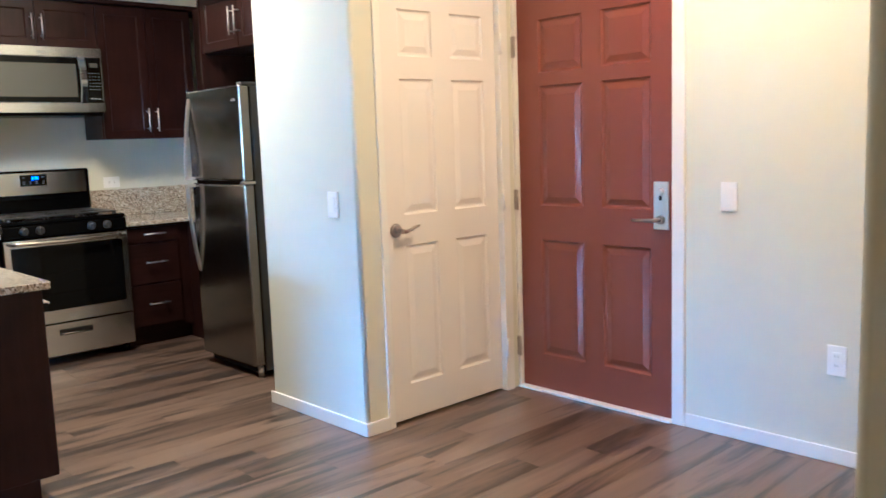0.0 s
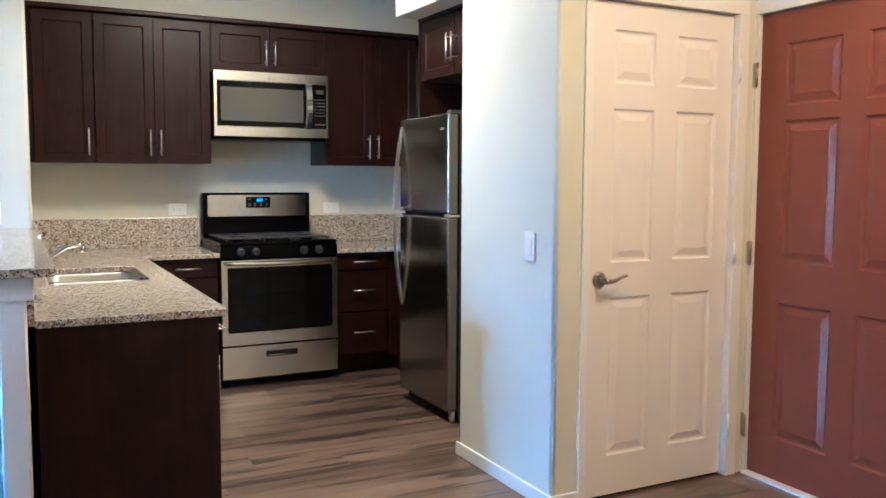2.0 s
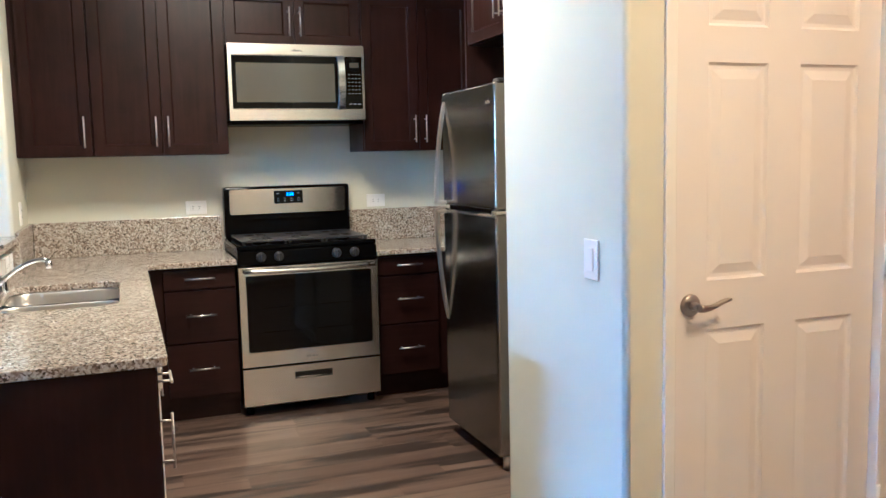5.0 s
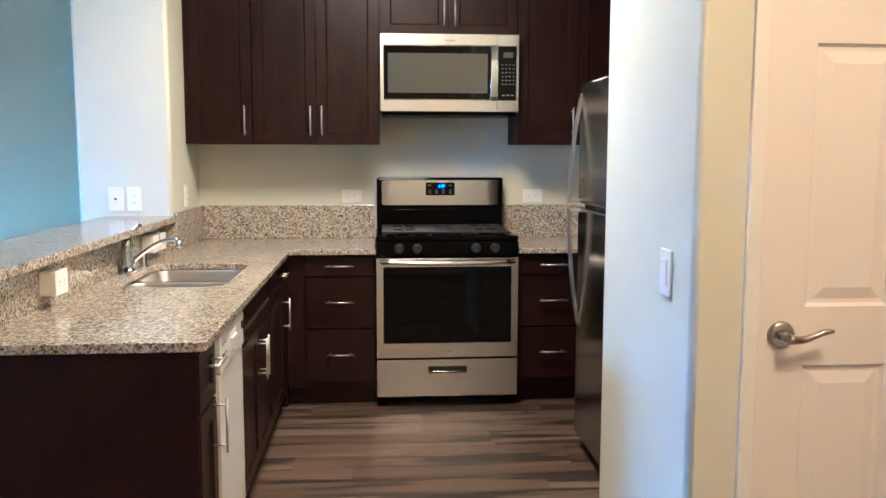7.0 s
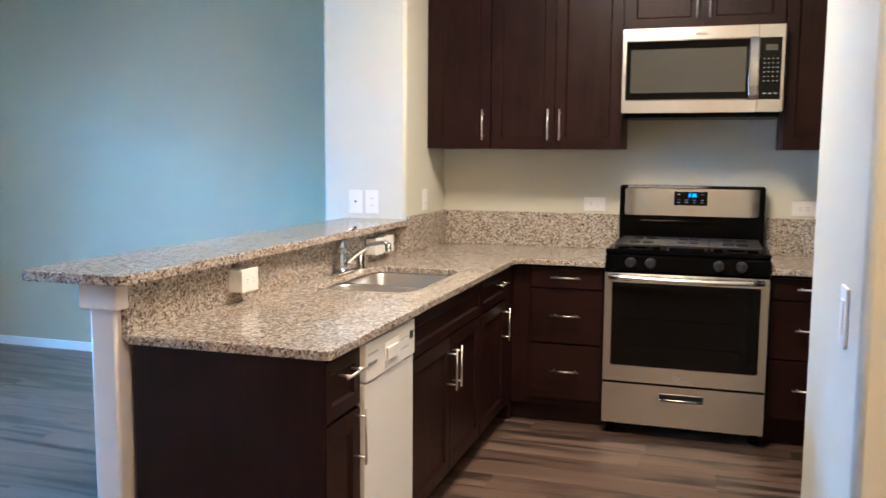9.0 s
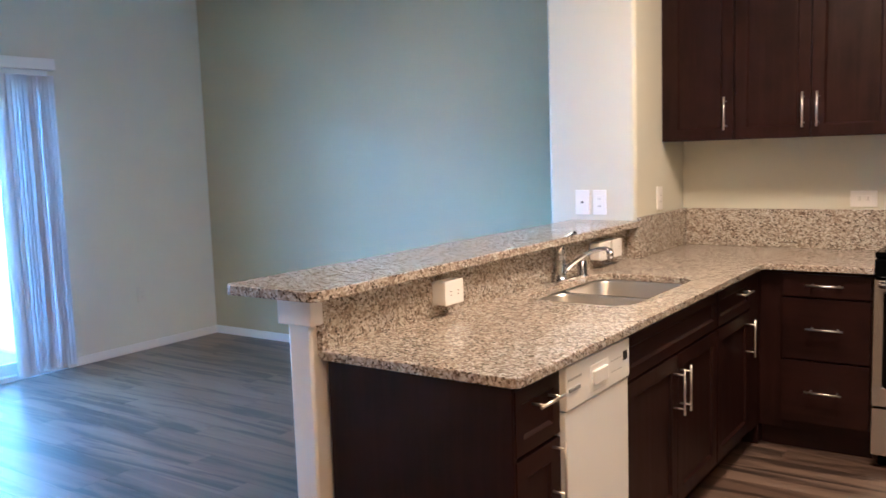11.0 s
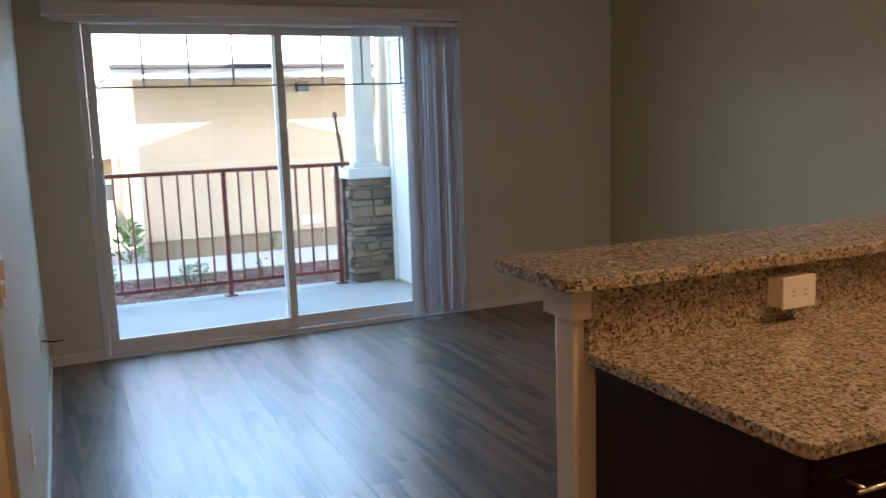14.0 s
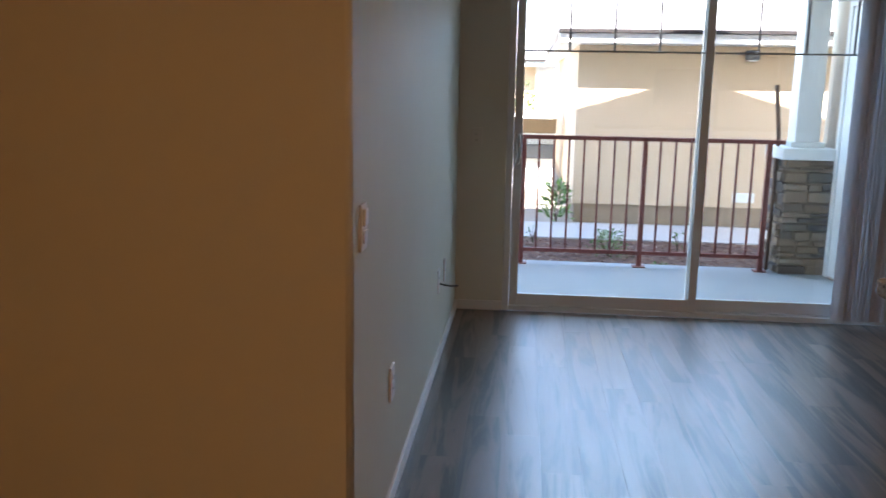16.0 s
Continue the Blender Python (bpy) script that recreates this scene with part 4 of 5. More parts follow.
def refrigerator():
    y0, y1, x = -1.915, -1.290, 0.505
    f = thing("refrigerator", 0.9, -1.56, 0, "dark stainless top-freezer refrigerator in an alcove of cabinets", "refrigerator")
    part("body", block(x + 0.072, 1.27, y0 + 0.004, y1 - 0.004, 0.03, 1.655, bevel=0.006), M_FRSIDE, f, "dark grey refrigerator case")
    for name, z0, z1 in (("freezer_door", 1.128, 1.662), ("door", 0.065, 1.112)):
        d = part(name, block(x, x + 0.064, y0, y1, z0, z1, bevel=0.014, seg=4), M_STEELF, f, "brushed dark stainless door")
        up = name == "freezer_door"
        a, b = (1.134, 1.615) if up else (1.106, 0.575)
        yh = y1 - 0.035
        bm = bmesh.new()
        prev = None
        n = 16
        for k in range(n + 1):
            s = k / n
            out = 0.052 * math.cos(s * math.pi / 2) ** 0.8 + 0.004
            z = a + (b - a) * s
            ring = [bm.verts.new(p) for p in ((x - out + 0.016, yh - 0.013, z), (x - out + 0.003, yh - 0.015, z), (x - out, yh, z), (x - out + 0.003, yh + 0.015, z), (x - out + 0.016, yh + 0.013, z))]
            if prev:
                for i in range(5):
                    bm.faces.new((prev[i], prev[(i + 1) % 5], ring[(i + 1) % 5], ring[i]))
            else:
                bm.faces.new(ring)
            prev = ring
        bm.faces.new(prev[::-1])
        bmesh.ops.recalc_face_normals(bm, faces=bm.faces[:])
        h = part("handle", bm, M_NICKEL, d, "curved satin handle")
        part("handle_mount", block(x - 0.054, x + 0.002, yh - 0.013, yh + 0.013, min(a, a + 0.016 if up else a - 0.016), max(a, a + 0.016 if up else a - 0.016), bevel=0.003), M_NICKEL, h)
    part("gasket", block(x + 0.030, x + 0.073, y0 + 0.012, y1 - 0.012, 0.07, 1.655), M_BLACKM, f)
    part("top_hinge", block(x + 0.02, x + 0.12, y0 + 0.008, y0 + 0.06, 1.656, 1.676, bevel=0.005), M_FRSIDE, f)
    part("middle_hinge", block(x - 0.002, x + 0.07, y0 - 0.004, y0 + 0.045, 1.113, 1.127, bevel=0.003), M_NICKEL, f)
    part("kick_grille", block(x + 0.055, x + 0.075, y0 + 0.02, y1 - 0.02, 0.012, 0.062), M_BLACKM, f)
    part("leveling_foot", rod([(x + 0.05, y0 + 0.035, 0.0), (x + 0.05, y0 + 0.035, 0.06)], 0.018, 10), M_NICKEL, f)
    bm = bmesh.new()
    for a, h in ((0.0, 0.010), (0.012, 0.014), (0.024, 0.008), (0.034, 0.012)):
        box(bm, x - 0.0008, x + 0.002, y0 + 0.05 + a, y0 + 0.058 + a, 1.575, 1.575 + h)
    part("badge", bm, M_NICKEL, f)


refrigerator()


# ---- wall plates ----
def plate(kind, o, u, n, w=0.075, h=0.120, label="", face=None):
    """A wall plate centred at o; u runs along its width, n out of the wall."""
    o, u, n, z = Vector(o), Vector(u), Vector(n), Vector((0, 0, 1))
    t = thing(kind, *o, label, "light switch" if "switch" in kind else "outlet")

    def slab(name, a0, a1, b0, b1, d0, d1, m, par, bev=0.002):
        p, q = o + u * a0 + z * b0 + n * d0, o + u * a1 + z * b1 + n * d1
        return part(name, block(p.x, q.x, p.y, q.y, p.z, q.z, bevel=bev), m, par)

    p = slab("plate", -w / 2, w / 2, -h / 2, h / 2, 0.0, 0.007, (face or M_WHITE), t)
    if "switch" in kind:
        slab("rocker", -0.017, 0.017, -0.034, 0.034, 0.006, 0.010, (face or M_WHITE), t)
    elif "data" in kind:
        slab("jack", -0.006, 0.006, -0.005, 0.005, 0.006, 0.009, M_SLOT, t, 0.001)
    else:
        wide = w > h
        slab("socket", -0.034 if wide else -0.017, 0.034 if wide else 0.017, -0.017 if wide else -0.034, 0.017 if wide else 0.034, 0.006, 0.009, (face or M_WHITE), t)
        for k in (-0.018, 0.018):
            for s in (-0.006, 0.006):
                a, b = (k, s) if wide else (s, k)
                if wide:
                    slab("slot", a - 0.004, a + 0.004, b - 0.001, b + 0.001, 0.0088, 0.0095, M_SLOT, p, 0)
                else:
                    slab("slot", a - 0.001, a + 0.001, b - 0.004, b + 0.004, 0.0088, 0.0095, M_SLOT, p, 0)
    return t


NS, NW, NN, NE = (0, -1, 0), (-1, 0, 0), (0, 1, 0), (1, 0, 0)
UX, UY = (1, 0, 0), (0, 1, 0)
plate("wall_outlet", (-0.552, 0.0, 1.098), UX, NS, 0.118, 0.078, "white horizontal outlet plate above the backsplash")
plate("wall_outlet", (0.535, 0.0, 1.098), UX, NS, 0.118, 0.078, "white horizontal outlet plate beside the range")
plate("data_plate", (-1.720, -0.655, 1.118), UX, NS, 0.075, 0.122, "white data jack plate above the bar")
plate("wall_outlet", (-1.628, -0.655, 1.118), UX, NS, 0.072, 0.122, "white duplex outlet plate above the bar")
plate("wall_outlet", (KX, -0.36, 1.12), UY, NE, 0.072, 0.118, "white outlet plate on the kitchen's side wall")
plate("wall_switch", (0.336, -2.975, 1.048), UY, NW, 0.076, 0.118, "white rocker switch on the closet wall")
plate("wall_switch", (XE, -4.336, 1.044), UY, NW, 0.073, 0.122, "white rocker switch beside the entry door")
plate("wall_outlet", (XE, -4.794, 0.415), UY, NW, 0.073, 0.120, "white duplex outlet low on the entry wall")
plate("wall_outlet", (-2.702, YS, 0.423), UX, NN, 0.075, 0.118, "white duplex outlet low on the south wall")
plate("wall_outlet", (-4.186, YS, 0.428), UX, NN, 0.075, 0.118, "white duplex outlet with a black cable")
plate("data_plate", (-4.490, YS, 0.421), UX, NN, 0.075, 0.118, "white cable jack plate low on the south wall")
plate("wall_outlet", (XW, -0.72, 0.42), UY, NE, 0.075, 0.118, "almond outlet plate low beside the blinds", M_ALMOND)
plate("wall_outlet", (XW, -3.90, 1.09), UY, NE, 0.072, 0.112, "almond plate beside the patio door", M_ALMOND)
c = thing("cable", -4.20, YS + 0.01, 0.42, "short black coaxial cable sticking out of a wall plate", "cable")
part("wire", rod([(-4.20, YS + 0.008, 0.412), (-4.205, YS + 0.03, 0.405), (-4.215, YS + 0.06, 0.398), (-4.22, YS + 0.10, 0.40)], 0.0035, 8), M_BLACKM, c)

# thermostat-like control on the south wall
t = thing("thermostat", -2.19, YS, 1.03, "white wall control with a tilted lit face near the corner", "thermostat")
part("plate", block(-2.235, -2.158, YS, YS + 0.008, 0.965, 1.088, bevel=0.002), M_WHITE, t)
part("upper_rocker", block(-2.218, -2.175, YS + 0.007, YS + 0.016, 1.030, 1.075, bevel=0.004), M_WHITE, t)
part("lower_rocker", block(-2.218, -2.175, YS + 0.007, YS + 0.014, 0.985, 1.020, bevel=0.003), M_WHITE, t)


def outlet_box(y0, y1, label):
    b = thing("surface_outlet", -1.47, (y0 + y1) / 2, 0.93, label, "outlet")
    part("housing", block(-1.4845, -1.436, y0, y1, 0.890, 0.967, bevel=0.004), M_WHITE, b)
    p = part("cover", block(-1.4365, -1.430, y0 - 0.002, y1 + 0.002, 0.888, 0.969, bevel=0.003), M_WHITE, b)
    m = (y0 + y1) / 2
    for k in (-0.02, 0.02):
        for s in (-0.006, 0.006):
            part("slot", block(-1.4304, -1.4294, m + k - 0.004, m + k + 0.004, 0.9265 + s - 0.001, 0.9265 + s + 0.001), M_SLOT, p)


outlet_box(-2.283, -2.178, "white surface outlet box on the granite riser")
outlet_box(-1.085, -0.985, "white surface outlet box behind the faucet")
outlet_box(-0.955, -0.855, "white surface outlet box near the corner")

# ---- patio door and blinds ----
def patio_door():
    d = tagged(new("window_patio_door"), "white vinyl sliding patio door with grids across the top", "sliding door", kind="structure")
    d.location = (XW - 0.06, (WY0 + WY1) / 2, 0)
    ORIGIN[d.name] = Vector(d.location)
    X0, X1 = -5.370, -5.281
    bm = bmesh.new()
    box(bm, X0, X1, WY0 + 0.001, WY0 + 0.042, 0.001, WZ - 0.001, bevel=0.003)
    box(bm, X0, X1, WY1 - 0.042, WY1 - 0.001, 0.001, WZ - 0.001, bevel=0.003)
    box(bm, X0, X1, WY0 + 0.043, WY1 - 0.043, WZ - 0.058, WZ - 0.001, bevel=0.003)
    box(bm, X0, X1, WY0 + 0.043, WY1 - 0.043, 0.001, 0.034, bevel=0.003)
    part("frame", bm, M_VINYL, d, "white vinyl door frame")
    mid = -2.546
    for name, x, a, b in (("sliding_panel", -5.311, WY0 + 0.044, mid + 0.035), ("fixed_panel", -5.343, mid - 0.028, WY1 - 0.044)):
        z0, z1, s = 0.036, WZ - 0.060, 0.052
        bm = bmesh.new()
        box(bm, x - 0.014, x + 0.014, a, a + s, z0, z1, bevel=0.003)
        box(bm, x - 0.014, x + 0.014, b - s, b, z0, z1, bevel=0.003)
        box(bm, x - 0.0135, x + 0.0135, a + s, b - s, z1 - s, z1, bevel=0.003)
        box(bm, x - 0.0135, x + 0.0135, a + s, b - s, z0, z0 + 0.075, bevel=0.003)
        p = part(name, bm, M_VINYL, d, "white vinyl sash")
        g0, g1, h0, h1 = a + s, b - s, z0 + 0.075, z1 - s
        g = part("pane", block(x - 0.004, x + 0.004, g0 - 0.004, g1 + 0.004, h0 - 0.004, h1 + 0.004), M_GLASS, p)
        g.visible_shadow = False
        bm = bmesh.new()
        box(bm, x + 0.0045, x + 0.010, g0, g1, 1.606, 1.616)
        for k in range(1, 4):
            y = g0 + (g1 - g0) * k / 4
            box(bm, x + 0.0045, x + 0.0095, y - 0.0065, y + 0.0065, 1.616, h1)
        part("grid", bm, M_GRIDBAR, p, "window grid, darkened in colour as if backlit")
        if name == "sliding_panel":
            part("handle", rod([(x + 0.012, a + 0.028, 0.93), (x + 0.040, a + 0.036, 0.95), (x + 0.048, a + 0.040, 1.02), (x + 0.040, a + 0.036, 1.09), (x + 0.012, a + 0.028, 1.11)], 0.008, 10), M_VINYL, p, "white curved pull handle")
            part("latch", block(x + 0.013, x + 0.020, a + 0.012, a + 0.044, 0.92, 1.12, bevel=0.002), M_VINYL, p)


patio_door()

v = thing("vertical_blind", -5.10, -1.62, 2.0, "white vertical blinds drawn to one side of the patio door", "blinds")
part("valance", block(-5.283, -5.145, -3.87, -1.335, 2.005, 2.078, bevel=0.003), M_TRIM, v, "white blind valance")
part("head_rail", block(-5.245, -5.190, -3.83, -1.37, 1.972, 2.004), M_VINYL, v)


def vane_mesh():
    bm = bmesh.new()
    w, h, n = 0.089, 1.925, 6
    front_row, back_row = [], []
    for row, off in ((front_row, 0.0), (back_row, -0.0012)):
        for k in range(n + 1):
            s = k / n - 0.5
            row.append([bm.verts.new((s * w, 0.007 * (1 - 4 * s * s) + off, z)) for z in (-h / 2, h / 2)])
    for row in (front_row, back_row):
        for a, b in zip(row, row[1:]):
            bm.faces.new((a[0], b[0], b[1], a[1])).smooth = True
    for i in (0, n):
        bm.faces.new((front_row[i][0], front_row[i][1], back_row[i][1], back_row[i][0]))
    me = bpy.data.meshes.new("vane")
    bm.to_mesh(me)
    bm.free()
    me.materials.append(M_VANE)
    return me


VANE = vane_mesh()
rng = random.Random(7)
for k in range(12):
    o = piece("vane", VANE, v, (-5.195 + rng.uniform(-0.003, 0.003), -1.655 + k * 0.0265 + rng.uniform(-0.006, 0.006), 1.008))
    o.rotation_euler = (0, 0, radians(46 + rng.uniform(-20, 20)))
for k, a in enumerate((88, 70)):
    o = piece("vane", VANE, v, (-5.180 - 0.014 * k, -1.700 + 0.035 * k, 1.008))
    o.rotation_euler = (0, 0, radians(a))


# ---- outdoors ----
structure("ground", block(-60, 30, -50, 50, -0.30, -0.17), M_EARTH, "dry pale ground")
structure("pavement_patio", block(-7.16, -5.407, -6.0, -1.182, -0.20, -0.045, bevel=0.01), M_CONC, "grey concrete patio slab")
structure("ground_bed", block(-8.84, -7.17, -9.0, 6.0, -0.169, -0.145), M_MULCH, "bark mulch bed beyond the railing")
structure("pavement_walk", block(-9.86, -8.85, -12.0, 9.0, -0.169, -0.13, bevel=0.008), M_WALK, "sunlit concrete walkway")

bm = bmesh.new()
rng = random.Random(3)
for k in range(2600):
    x, y, z = rng.uniform(-8.80, -7.18), rng.uniform(-5.6, 0.2), -0.143 + rng.uniform(0, 0.012)
    l, w, h = rng.uniform(0.015, 0.045), rng.uniform(0.006, 0.014), rng.uniform(0.004, 0.010)
    a, b = rng.uniform(0, math.pi), rng.uniform(-0.35, 0.35)
    m = Matrix.Translation((x, y, z)) @ Euler((b, b * 0.7, a)).to_matrix().to_4x4()
    vs = [bm.verts.new(m @ Vector(p)) for p in ((-l, -w, 0), (l, -w * 0.6, 0), (l * 0.8, w, 0), (-l * 0.9, w * 0.7, 0), (0, 0, h))]
    for i in range(4):
        bm.faces.new((vs[i], vs[(i + 1) % 4], vs[4]))
    bm.faces.new(vs[3::-1])
M_CHIP = mat("bark_chip", (0.15, 0.08, 0.055), 0.9)
g = M_CHIP.node_tree.nodes.new("ShaderNodeNewGeometry")
link(M_CHIP, ramp(M_CHIP, g.outputs["Random Per Island"], [(0, (0.06, 0.028, 0.018)), (0.5, (0.17, 0.085, 0.058)), (0.85, (0.26, 0.16, 0.11)), (1, (0.42, 0.33, 0.27))]), base(M_CHIP))
put("bark_chips", bm, M_CHIP, None, "loose reddish bark chips over the bed", "stuff")


def plant(x, y, r, h, n, seed, label, leaf=0.05):
    rng = random.Random(seed)
    p = thing("shrub", x, y, -0.145, label, "plant")
    bm = bmesh.new()
    for k in range(5):
        a = rng.uniform(0, 6.28)
        tube(bm, [(x, y, -0.15), (x + r * .3 * math.cos(a), y + r * .3 * math.sin(a), -0.15 + h * .5), (x + r * .6 * math.cos(a), y + r * .6 * math.sin(a), -0.15 + h * .85)], [0.006, 0.004, 0.002], 5)
    part("stem", bm, M_BROWNSTICK, p)
    bm = bmesh.new()
    for k in range(n):
        a, rr, zz = rng.uniform(0, 6.28), r * rng.uniform(0, 1) ** 0.6, rng.uniform(0.06, 1) * h
        rr *= 1.1 - 0.55 * zz / h
        c = Vector((x + rr * math.cos(a), y + rr * math.sin(a), -0.15 + zz))
        l = leaf * rng.uniform(0.6, 1.3)
        m = Matrix.Translation(c) @ Euler((rng.uniform(-1, 1), rng.uniform(-1.2, 0.2), a)).to_matrix().to_4x4()
        q = [bm.verts.new(m @ Vector(t)) for t in ((0, 0, 0), (l * .5, l * .2, l * .05), (l, 0, 0), (l * .5, -l * .2, l * .05))]
        bm.faces.new(q)
    part("leaves", bm, M_LEAF, p)


plant(-7.98, -2.80, 0.20, 0.24, 420, 1, "low green shrub in the mulch bed", 0.035)
plant(-9.95, -3.22, 0.16, 0.46, 160, 2, "upright leafy plant beside the tan building", 0.10)
plant(-9.98, -1.62, 0.08, 0.20, 60, 4, "small green weed at the building's foot", 0.05)
plant(-8.3, -2.1, 0.07, 0.20, 30, 5, "small thin weed in the mulch bed", 0.04)
plant(-7.35, -2.42, 0.07, 0.07, 50, 6, "small green weed at the slab's edge", 0.035)
plant(-8.5, -3.5, 0.07, 0.18, 30, 8, "small thin weed in the mulch bed", 0.04)


def railing():
    r = thing("railing", -7.01, -3.2, -0.045, "rust-red painted steel railing along the patio", "railing")
    posts = [-5.52, -4.565, -3.61, -2.640, -1.672]
    for y in posts:
        part("post", block(-7.049, -7.011, y - 0.019, y + 0.019, -0.04, 0.985), M_RAIL, r)
        part("base_plate", block(-7.075, -6.985, y - 0.05, y + 0.05, -0.046, -0.036, bevel=0.002), M_RAIL, r)
    part("top_rail", block(-7.053, -7.007, -5.56, -1.555, 0.986, 1.020, bevel=0.004), M_RAIL, r)
    part("bottom_rail", block(-7.045, -7.015, -5.56, -1.66, 0.058, 0.088), M_RAIL, r)
    me = bpy.data.meshes.new("baluster")
    bm = block(-0.008, 0.008, -0.008, 0.008, -0.449, 0.449)
    bm.to_mesh(me)
    bm.free()
    me.materials.append(M_RAIL)
    for a, b in zip(posts, posts[1:]):
        for k in range(1, 8):
            piece("baluster", me, r, (-7.030, a + (b - a) * k / 8, 0.537))


railing()


def porch_column():
    y0, y1, x0, x1, top = -1.558, -1.186, -7.36, -6.955, 0.872
    c = thing("porch_column", (x0 + x1) / 2, (y0 + y1) / 2, -0.045, "white porch post on a stacked ledge-stone pier", "column")
    pier = part("pier", block(x0 + 0.02, x1 - 0.02, y0 + 0.02, y1 - 0.02, -0.045, top), M_STONE, c, "stacked ledge-stone pier")
    part("cap", block(x0 - 0.045, x1 + 0.045, y0 - 0.045, y1 + 0.0, top + 0.001, top + 0.092, bevel=0.008), M_FARPOST, c, "white painted cap")
    ym, xm = (y0 + y1) / 2 - 0.01, (x0 + x1) / 2
    part("post_base", block(xm - 0.13, xm + 0.13, ym - 0.13, ym + 0.13, top + 0.093, top + 0.135, bevel=0.005), M_FARPOST, c)
    part("post", block(xm - 0.095, xm + 0.095, ym - 0.095, ym + 0.095, top + 0.136, 2.55, bevel=0.004), M_FARPOST, c, "white painted porch post")
    rng = random.Random(11)
    for side in ("e", "s", "n"):
        z = -0.044
        while z < top - 0.015:
            h = min(rng.choice((0.035, 0.05, 0.06, 0.075, 0.095)), top - z)
            a, end = (y0, y1) if side == "e" else (x0, x1 - 0.03)
            while a < end - 0.01:
                w = rng.uniform(0.10, 0.24)
                if end - a - w < 0.06:
                    w = end - a
                d = rng.uniform(0.002, 0.040)
                g = 0.0055
                if side == "e":
                    bm = block(x1 - 0.03, x1 + d - 0.012, a + g, a + w - g, z + g, z + h - g, bevel=0.007, seg=1)
                elif side == "s":
                    bm = block(a + g, a + w - g, y0 - d + 0.012, y0 + 0.03, z + g, z + h - g, bevel=0.007, seg=1)
                else:
                    bm = block(a + g, a + w - g, y1 - 0.03, y1 - 0.003, z + g, z + h - g, bevel=0.005, seg=1)
                for vv in bm.verts:
                    vv.co += Vector([rng.uniform(-0.006, 0.006) for _ in range(3)])
                if side != "n":
                    part("stone", bm, M_STONE, pier)
                else:
                    bm.free()
                a += w
            z += h


porch_column()

# patio's north side: stucco return with a white storage door
wall("wall_patio_north", [(-7.30, -5.407, -1.180, -1.06, -0.045, 2.55)], M_STUCCO2, "cream stucco wall at the patio's side")
d = thing("storage_door", -6.45, -1.23, -0.045, "white storage closet door on the patio", "door")
part("slab", block(-6.86, -6.06, -1.196, -1.182, -0.02, 2.02, bevel=0.003), M_FARPOST, d)
bm = bmesh.new()
box(bm, -6.93, -6.865, -1.206, -1.181, -0.04, 2.09, bevel=0.003)
box(bm, -6.055, -5.99, -1.206, -1.181, -0.04, 2.09, bevel=0.003)
box(bm, -6.864, -6.056, -1.206, -1.181, 2.03, 2.09, bevel=0.003)
part("casing", bm, M_FARPOST, d)
bm = bmesh.new()
for k in range(9):
    box(bm, -6.60, -6.30, -1.202, -1.195, 1.42 + k * 0.035, 1.435 + k * 0.035)
part("louver", bm, M_LAMPG, d, "grey louvered vent")
structure("ceiling_patio", block(-7.45, -5.407, -6.0, -1.0, 2.552, 2.65), M_FARPOST, "white patio ceiling")


def gable_roof():
    """The flat's own gable; its outline falls as a shadow on the building across."""
    ym, apex, slope = -1.93, 4.45, 0.29
    for x0, x1, z in ((-7.45, -5.41, 2.66), (-5.41, 1.6, 2.96)):
        half = (apex - z) / slope
        bm = bmesh.new()
        prof = [(ym - half, z), (ym, apex), (ym + half, z)]
        a = [bm.verts.new((x0, y, h)) for y, h in prof]
        b = [bm.verts.new((x1, y, h)) for y, h in prof]
        bm.faces.new(a)
        bm.faces.new(b[::-1])
        for k in range(3):
            bm.faces.new((a[k], b[k], b[(k + 1) % 3], a[(k + 1) % 3]))
        bmesh.ops.recalc_face_normals(bm, faces=bm.faces[:])
        structure("roof", bm, M_ROOF, "pale tiled gable roof of the flat")
    structure("roof_flat", block(-5.40, 1.6, -12.0, 9.0, 2.862, 2.95), M_ROOF)


gable_roof()


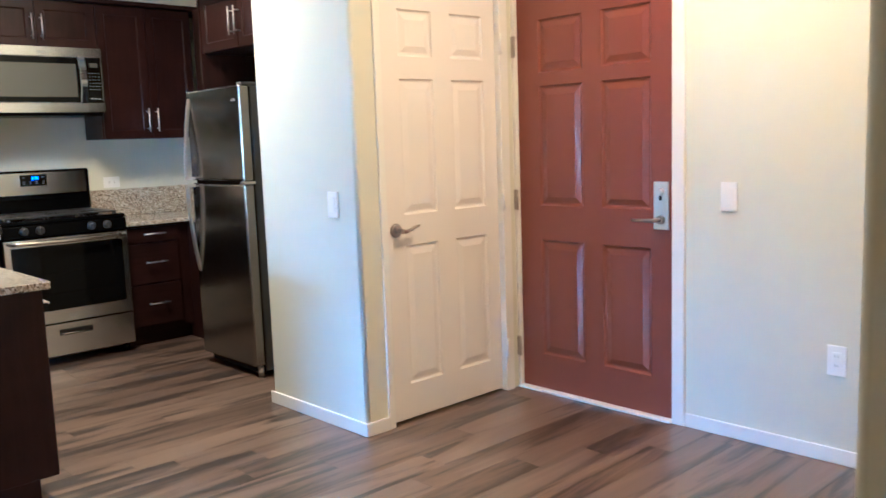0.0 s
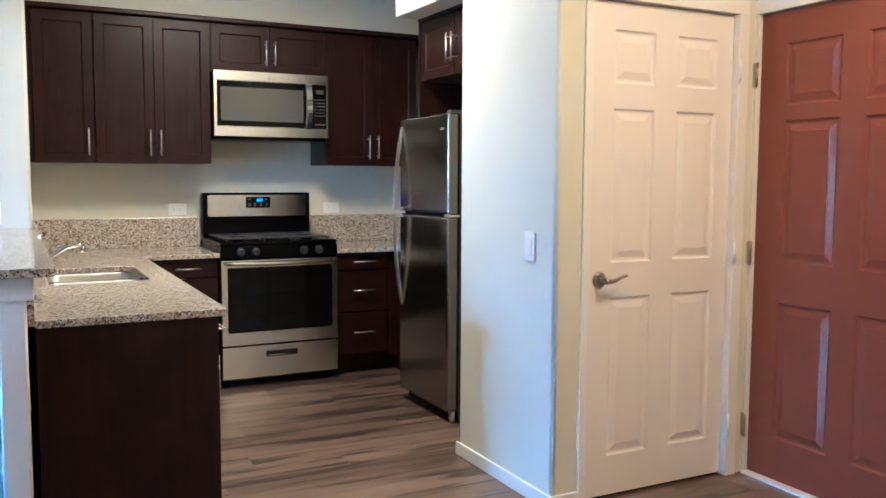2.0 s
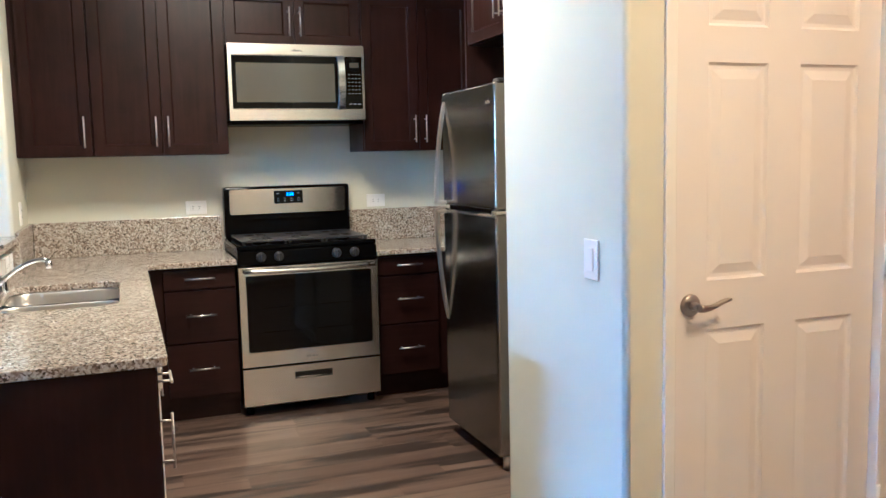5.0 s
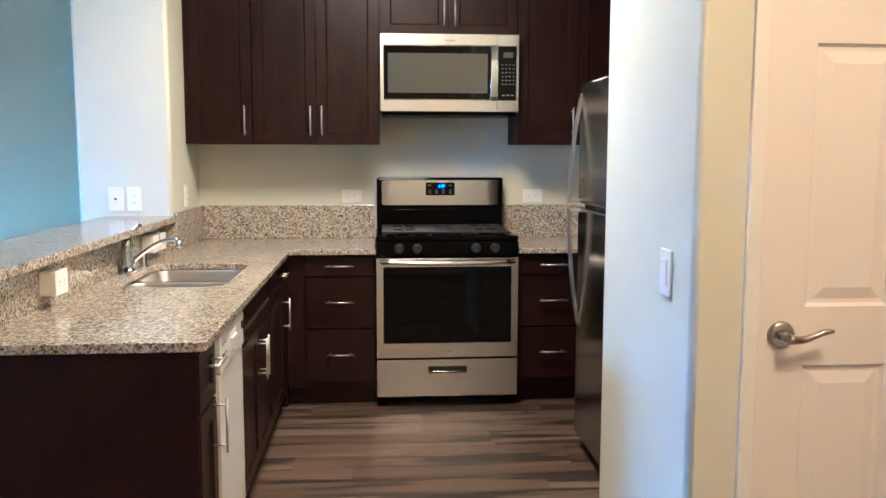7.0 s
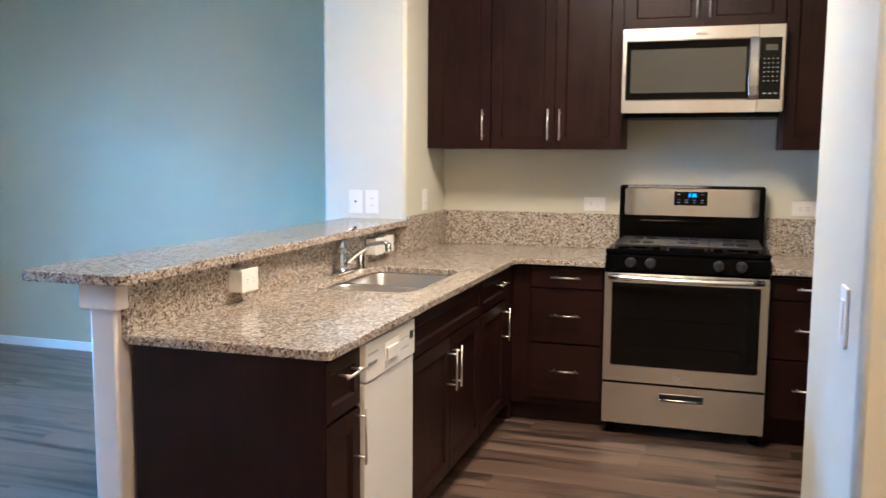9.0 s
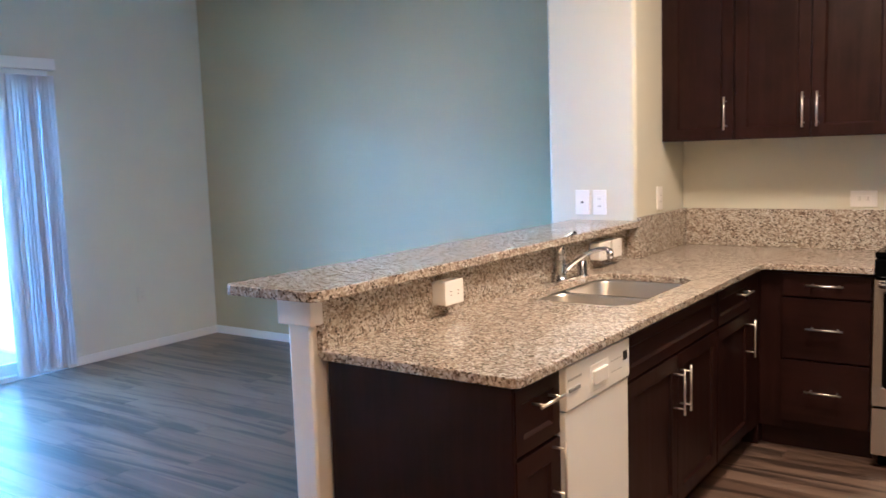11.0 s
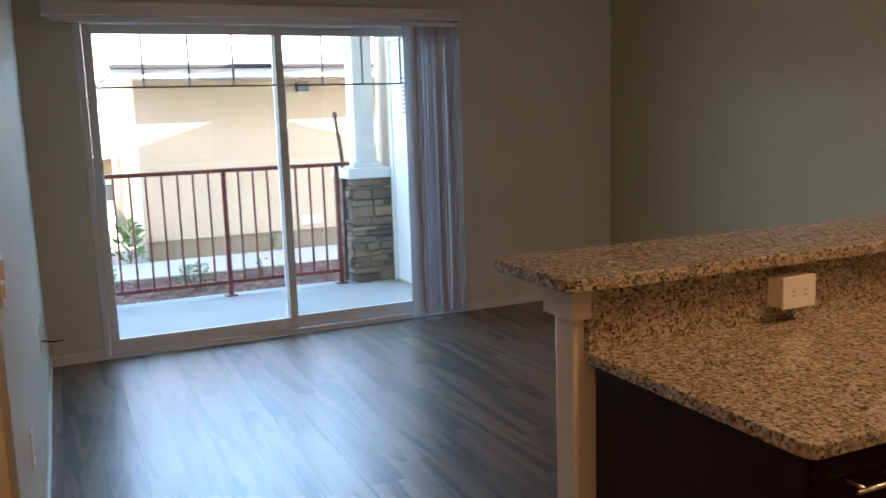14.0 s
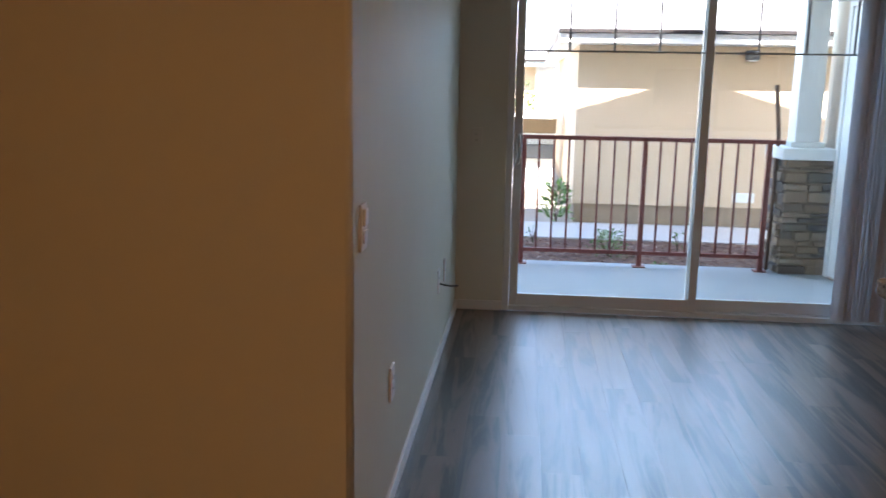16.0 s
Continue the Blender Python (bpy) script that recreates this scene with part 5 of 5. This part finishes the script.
def building(name, x0, x1, y0, y1, eave, label):
    b = thing(name, (x0 + x1) / 2, (y0 + y1) / 2, -0.17, label, "building")
    part("wall", block(x0, x1, y0, y1, 0.06, eave), M_STUCCO, b, "tan stucco wall")
    part("foundation", block(x0 + 0.02, x1 - 0.025, y0 + 0.02, y1 - 0.02, -0.17, 0.06), M_BAND, b, "brown stucco base")
    part("eave_soffit", block(x0 - 0.3, x1 + 0.42, y0 - 0.25, y1 + 0.45, eave, eave + 0.03), M_FARPOST, b)
    part("fascia", block(x1 + 0.43, x1 + 0.46, y0 - 0.25, y1 + 0.45, eave + 0.001, eave + 0.10), M_FARPOST, b, "white fascia board")
    part("gutter", block(x1 + 0.43, x1 + 0.52, y0 - 0.25, y1 + 0.45, eave + 0.101, eave + 0.145, bevel=0.006), M_GUTTER, b, "dark brown gutter")
    bm = bmesh.new()
    vs = [bm.verts.new(p) for p in ((x1 + 0.44, y0 - 0.25, eave + 0.146), (x1 + 0.44, y1 + 0.45, eave + 0.146), (x0 - 0.3, y1 + 0.45, eave + 2.2), (x0 - 0.3, y0 - 0.25, eave + 2.2),
                                    (x0 - 0.3, y0 - 0.25, eave + 0.146), (x0 - 0.3, y1 + 0.45, eave + 0.146))]
    for q in ((0, 1, 2, 3), (0, 3, 4), (1, 5, 2), (3, 2, 5, 4), (0, 4, 5, 1)):
        bm.faces.new([vs[k] for k in q])
    bmesh.ops.recalc_face_normals(bm, faces=bm.faces[:])
    part("roof", bm, M_ROOF, b, "pale tiled roof")
    return b


b = building("neighbour_building", -17.0, -10.15, -3.03, 9.0, 1.895, "single-storey tan stucco building across the walkway")
part("vent", block(-10.149, -10.135, -1.19, -0.94, 0.125, 0.235, bevel=0.003), M_FARPOST, b, "white foundation vent")
l = thing("outdoor_wall_lamp", -10.1, -1.10, 1.78, "small grey wall lamp on the tan stucco wall", "lamp")
part("body", block(-10.149, -10.05, -1.17, -1.03, 1.74, 1.85, bevel=0.006), M_LAMPG, l)
part("lens", block(-10.12, -10.06, -1.15, -1.05, 1.728, 1.740, bevel=0.002), M_WHITE, l)
building("apartment_building", -30.0, -18.5, -16.0, -3.45, 1.84, "pale sunlit building beyond the walkway")
w = thing("garden_wall", -13.7, -7.0, -0.17, "pale low wall with a tan cap beyond the walkway", "wall")
part("panel", block(-13.8, -13.6, -9.5, -3.16, -0.17, 0.70), M_FARPOST, w)
part("cap", block(-13.84, -13.56, -9.5, -3.14, 0.701, 0.93, bevel=0.01), M_BAND, w, "tan stucco cap")
# invented overhang, added only to keep the sun off the wall's face
o = thing("wall_shade_board", -13.5, -6.0, 0.95, "thin white board added to shade the tan capped wall", "canopy")
part("roof", block(-13.95, -12.85, -9.5, -3.12, 0.95, 0.985, bevel=0.004), M_FARPOST, o)
u = thing("utility_box", -13.5, -4.2, 0.31, "grey metal utility box on the low garden wall", "box")
part("body", block(-13.598, -13.45, -4.9, -3.17, 0.31, 0.53, bevel=0.008), M_LAMPG, u)
plant(-16.4, -3.72, 0.36, 1.72, 420, 9, "pale sunlit garden bush beyond the low wall", 0.10)
l = thing("outdoor_wall_lamp", -18.45, -5.9, 1.75, "small grey wall lamp on the far building", "lamp")
part("body", block(-18.50, -18.30, -5.75, -5.55, 1.72, 2.08, bevel=0.01), M_LAMPG, l)
s = thing("leaning_stick", -7.12, -1.6, -0.045, "brown weathered stick leaning above the railing", "stick")
part("stick", rod([(-7.10, -1.60, -0.15), (-7.13, -1.585, 0.7), (-7.14, -1.58, 1.05), (-7.15, -1.625, 1.45)], [0.014, 0.016, 0.017, 0.019], 8), M_BROWNSTICK, s)

# ---- floor of planks ----
PW, PL, GAP = 0.152, 1.219, 0.0005
floor = structure("floor", block(XW, XE, -9.0, 0.0, -0.04, -0.005), M_BROWNSTICK, "grey-brown vinyl plank floor")
ORIGIN[floor.name] = Vector(floor.location)


def plank_mesh(w, l):
    bm = block(-l / 2, l / 2, -w / 2, w / 2, -0.0045, 0.0)
    me = bpy.data.meshes.new("plank")
    bm.to_mesh(me)
    bm.free()
    me.materials.append(M_PLANK)
    return me


FULL = plank_mesh(PW - GAP, PL - GAP)
rng = random.Random(21)
y = -0.078
while y > -9.0:
    lo, hi = (XW, XE) if y > YS - 0.07 else ((-2.08, XE) if y > -5.82 else (-2.08, -0.95))
    x = lo - rng.uniform(0.1, PL)
    while x < hi:
        a, b2 = max(x, lo), min(x + PL, hi)
        if b2 - a > 0.02:
            full = b2 - a > PL - 0.001
            piece("plank", FULL if full else plank_mesh(PW - GAP, b2 - a - GAP), floor, ((a + b2) / 2, y, -0.0003))
        x += PL
    y -= PW
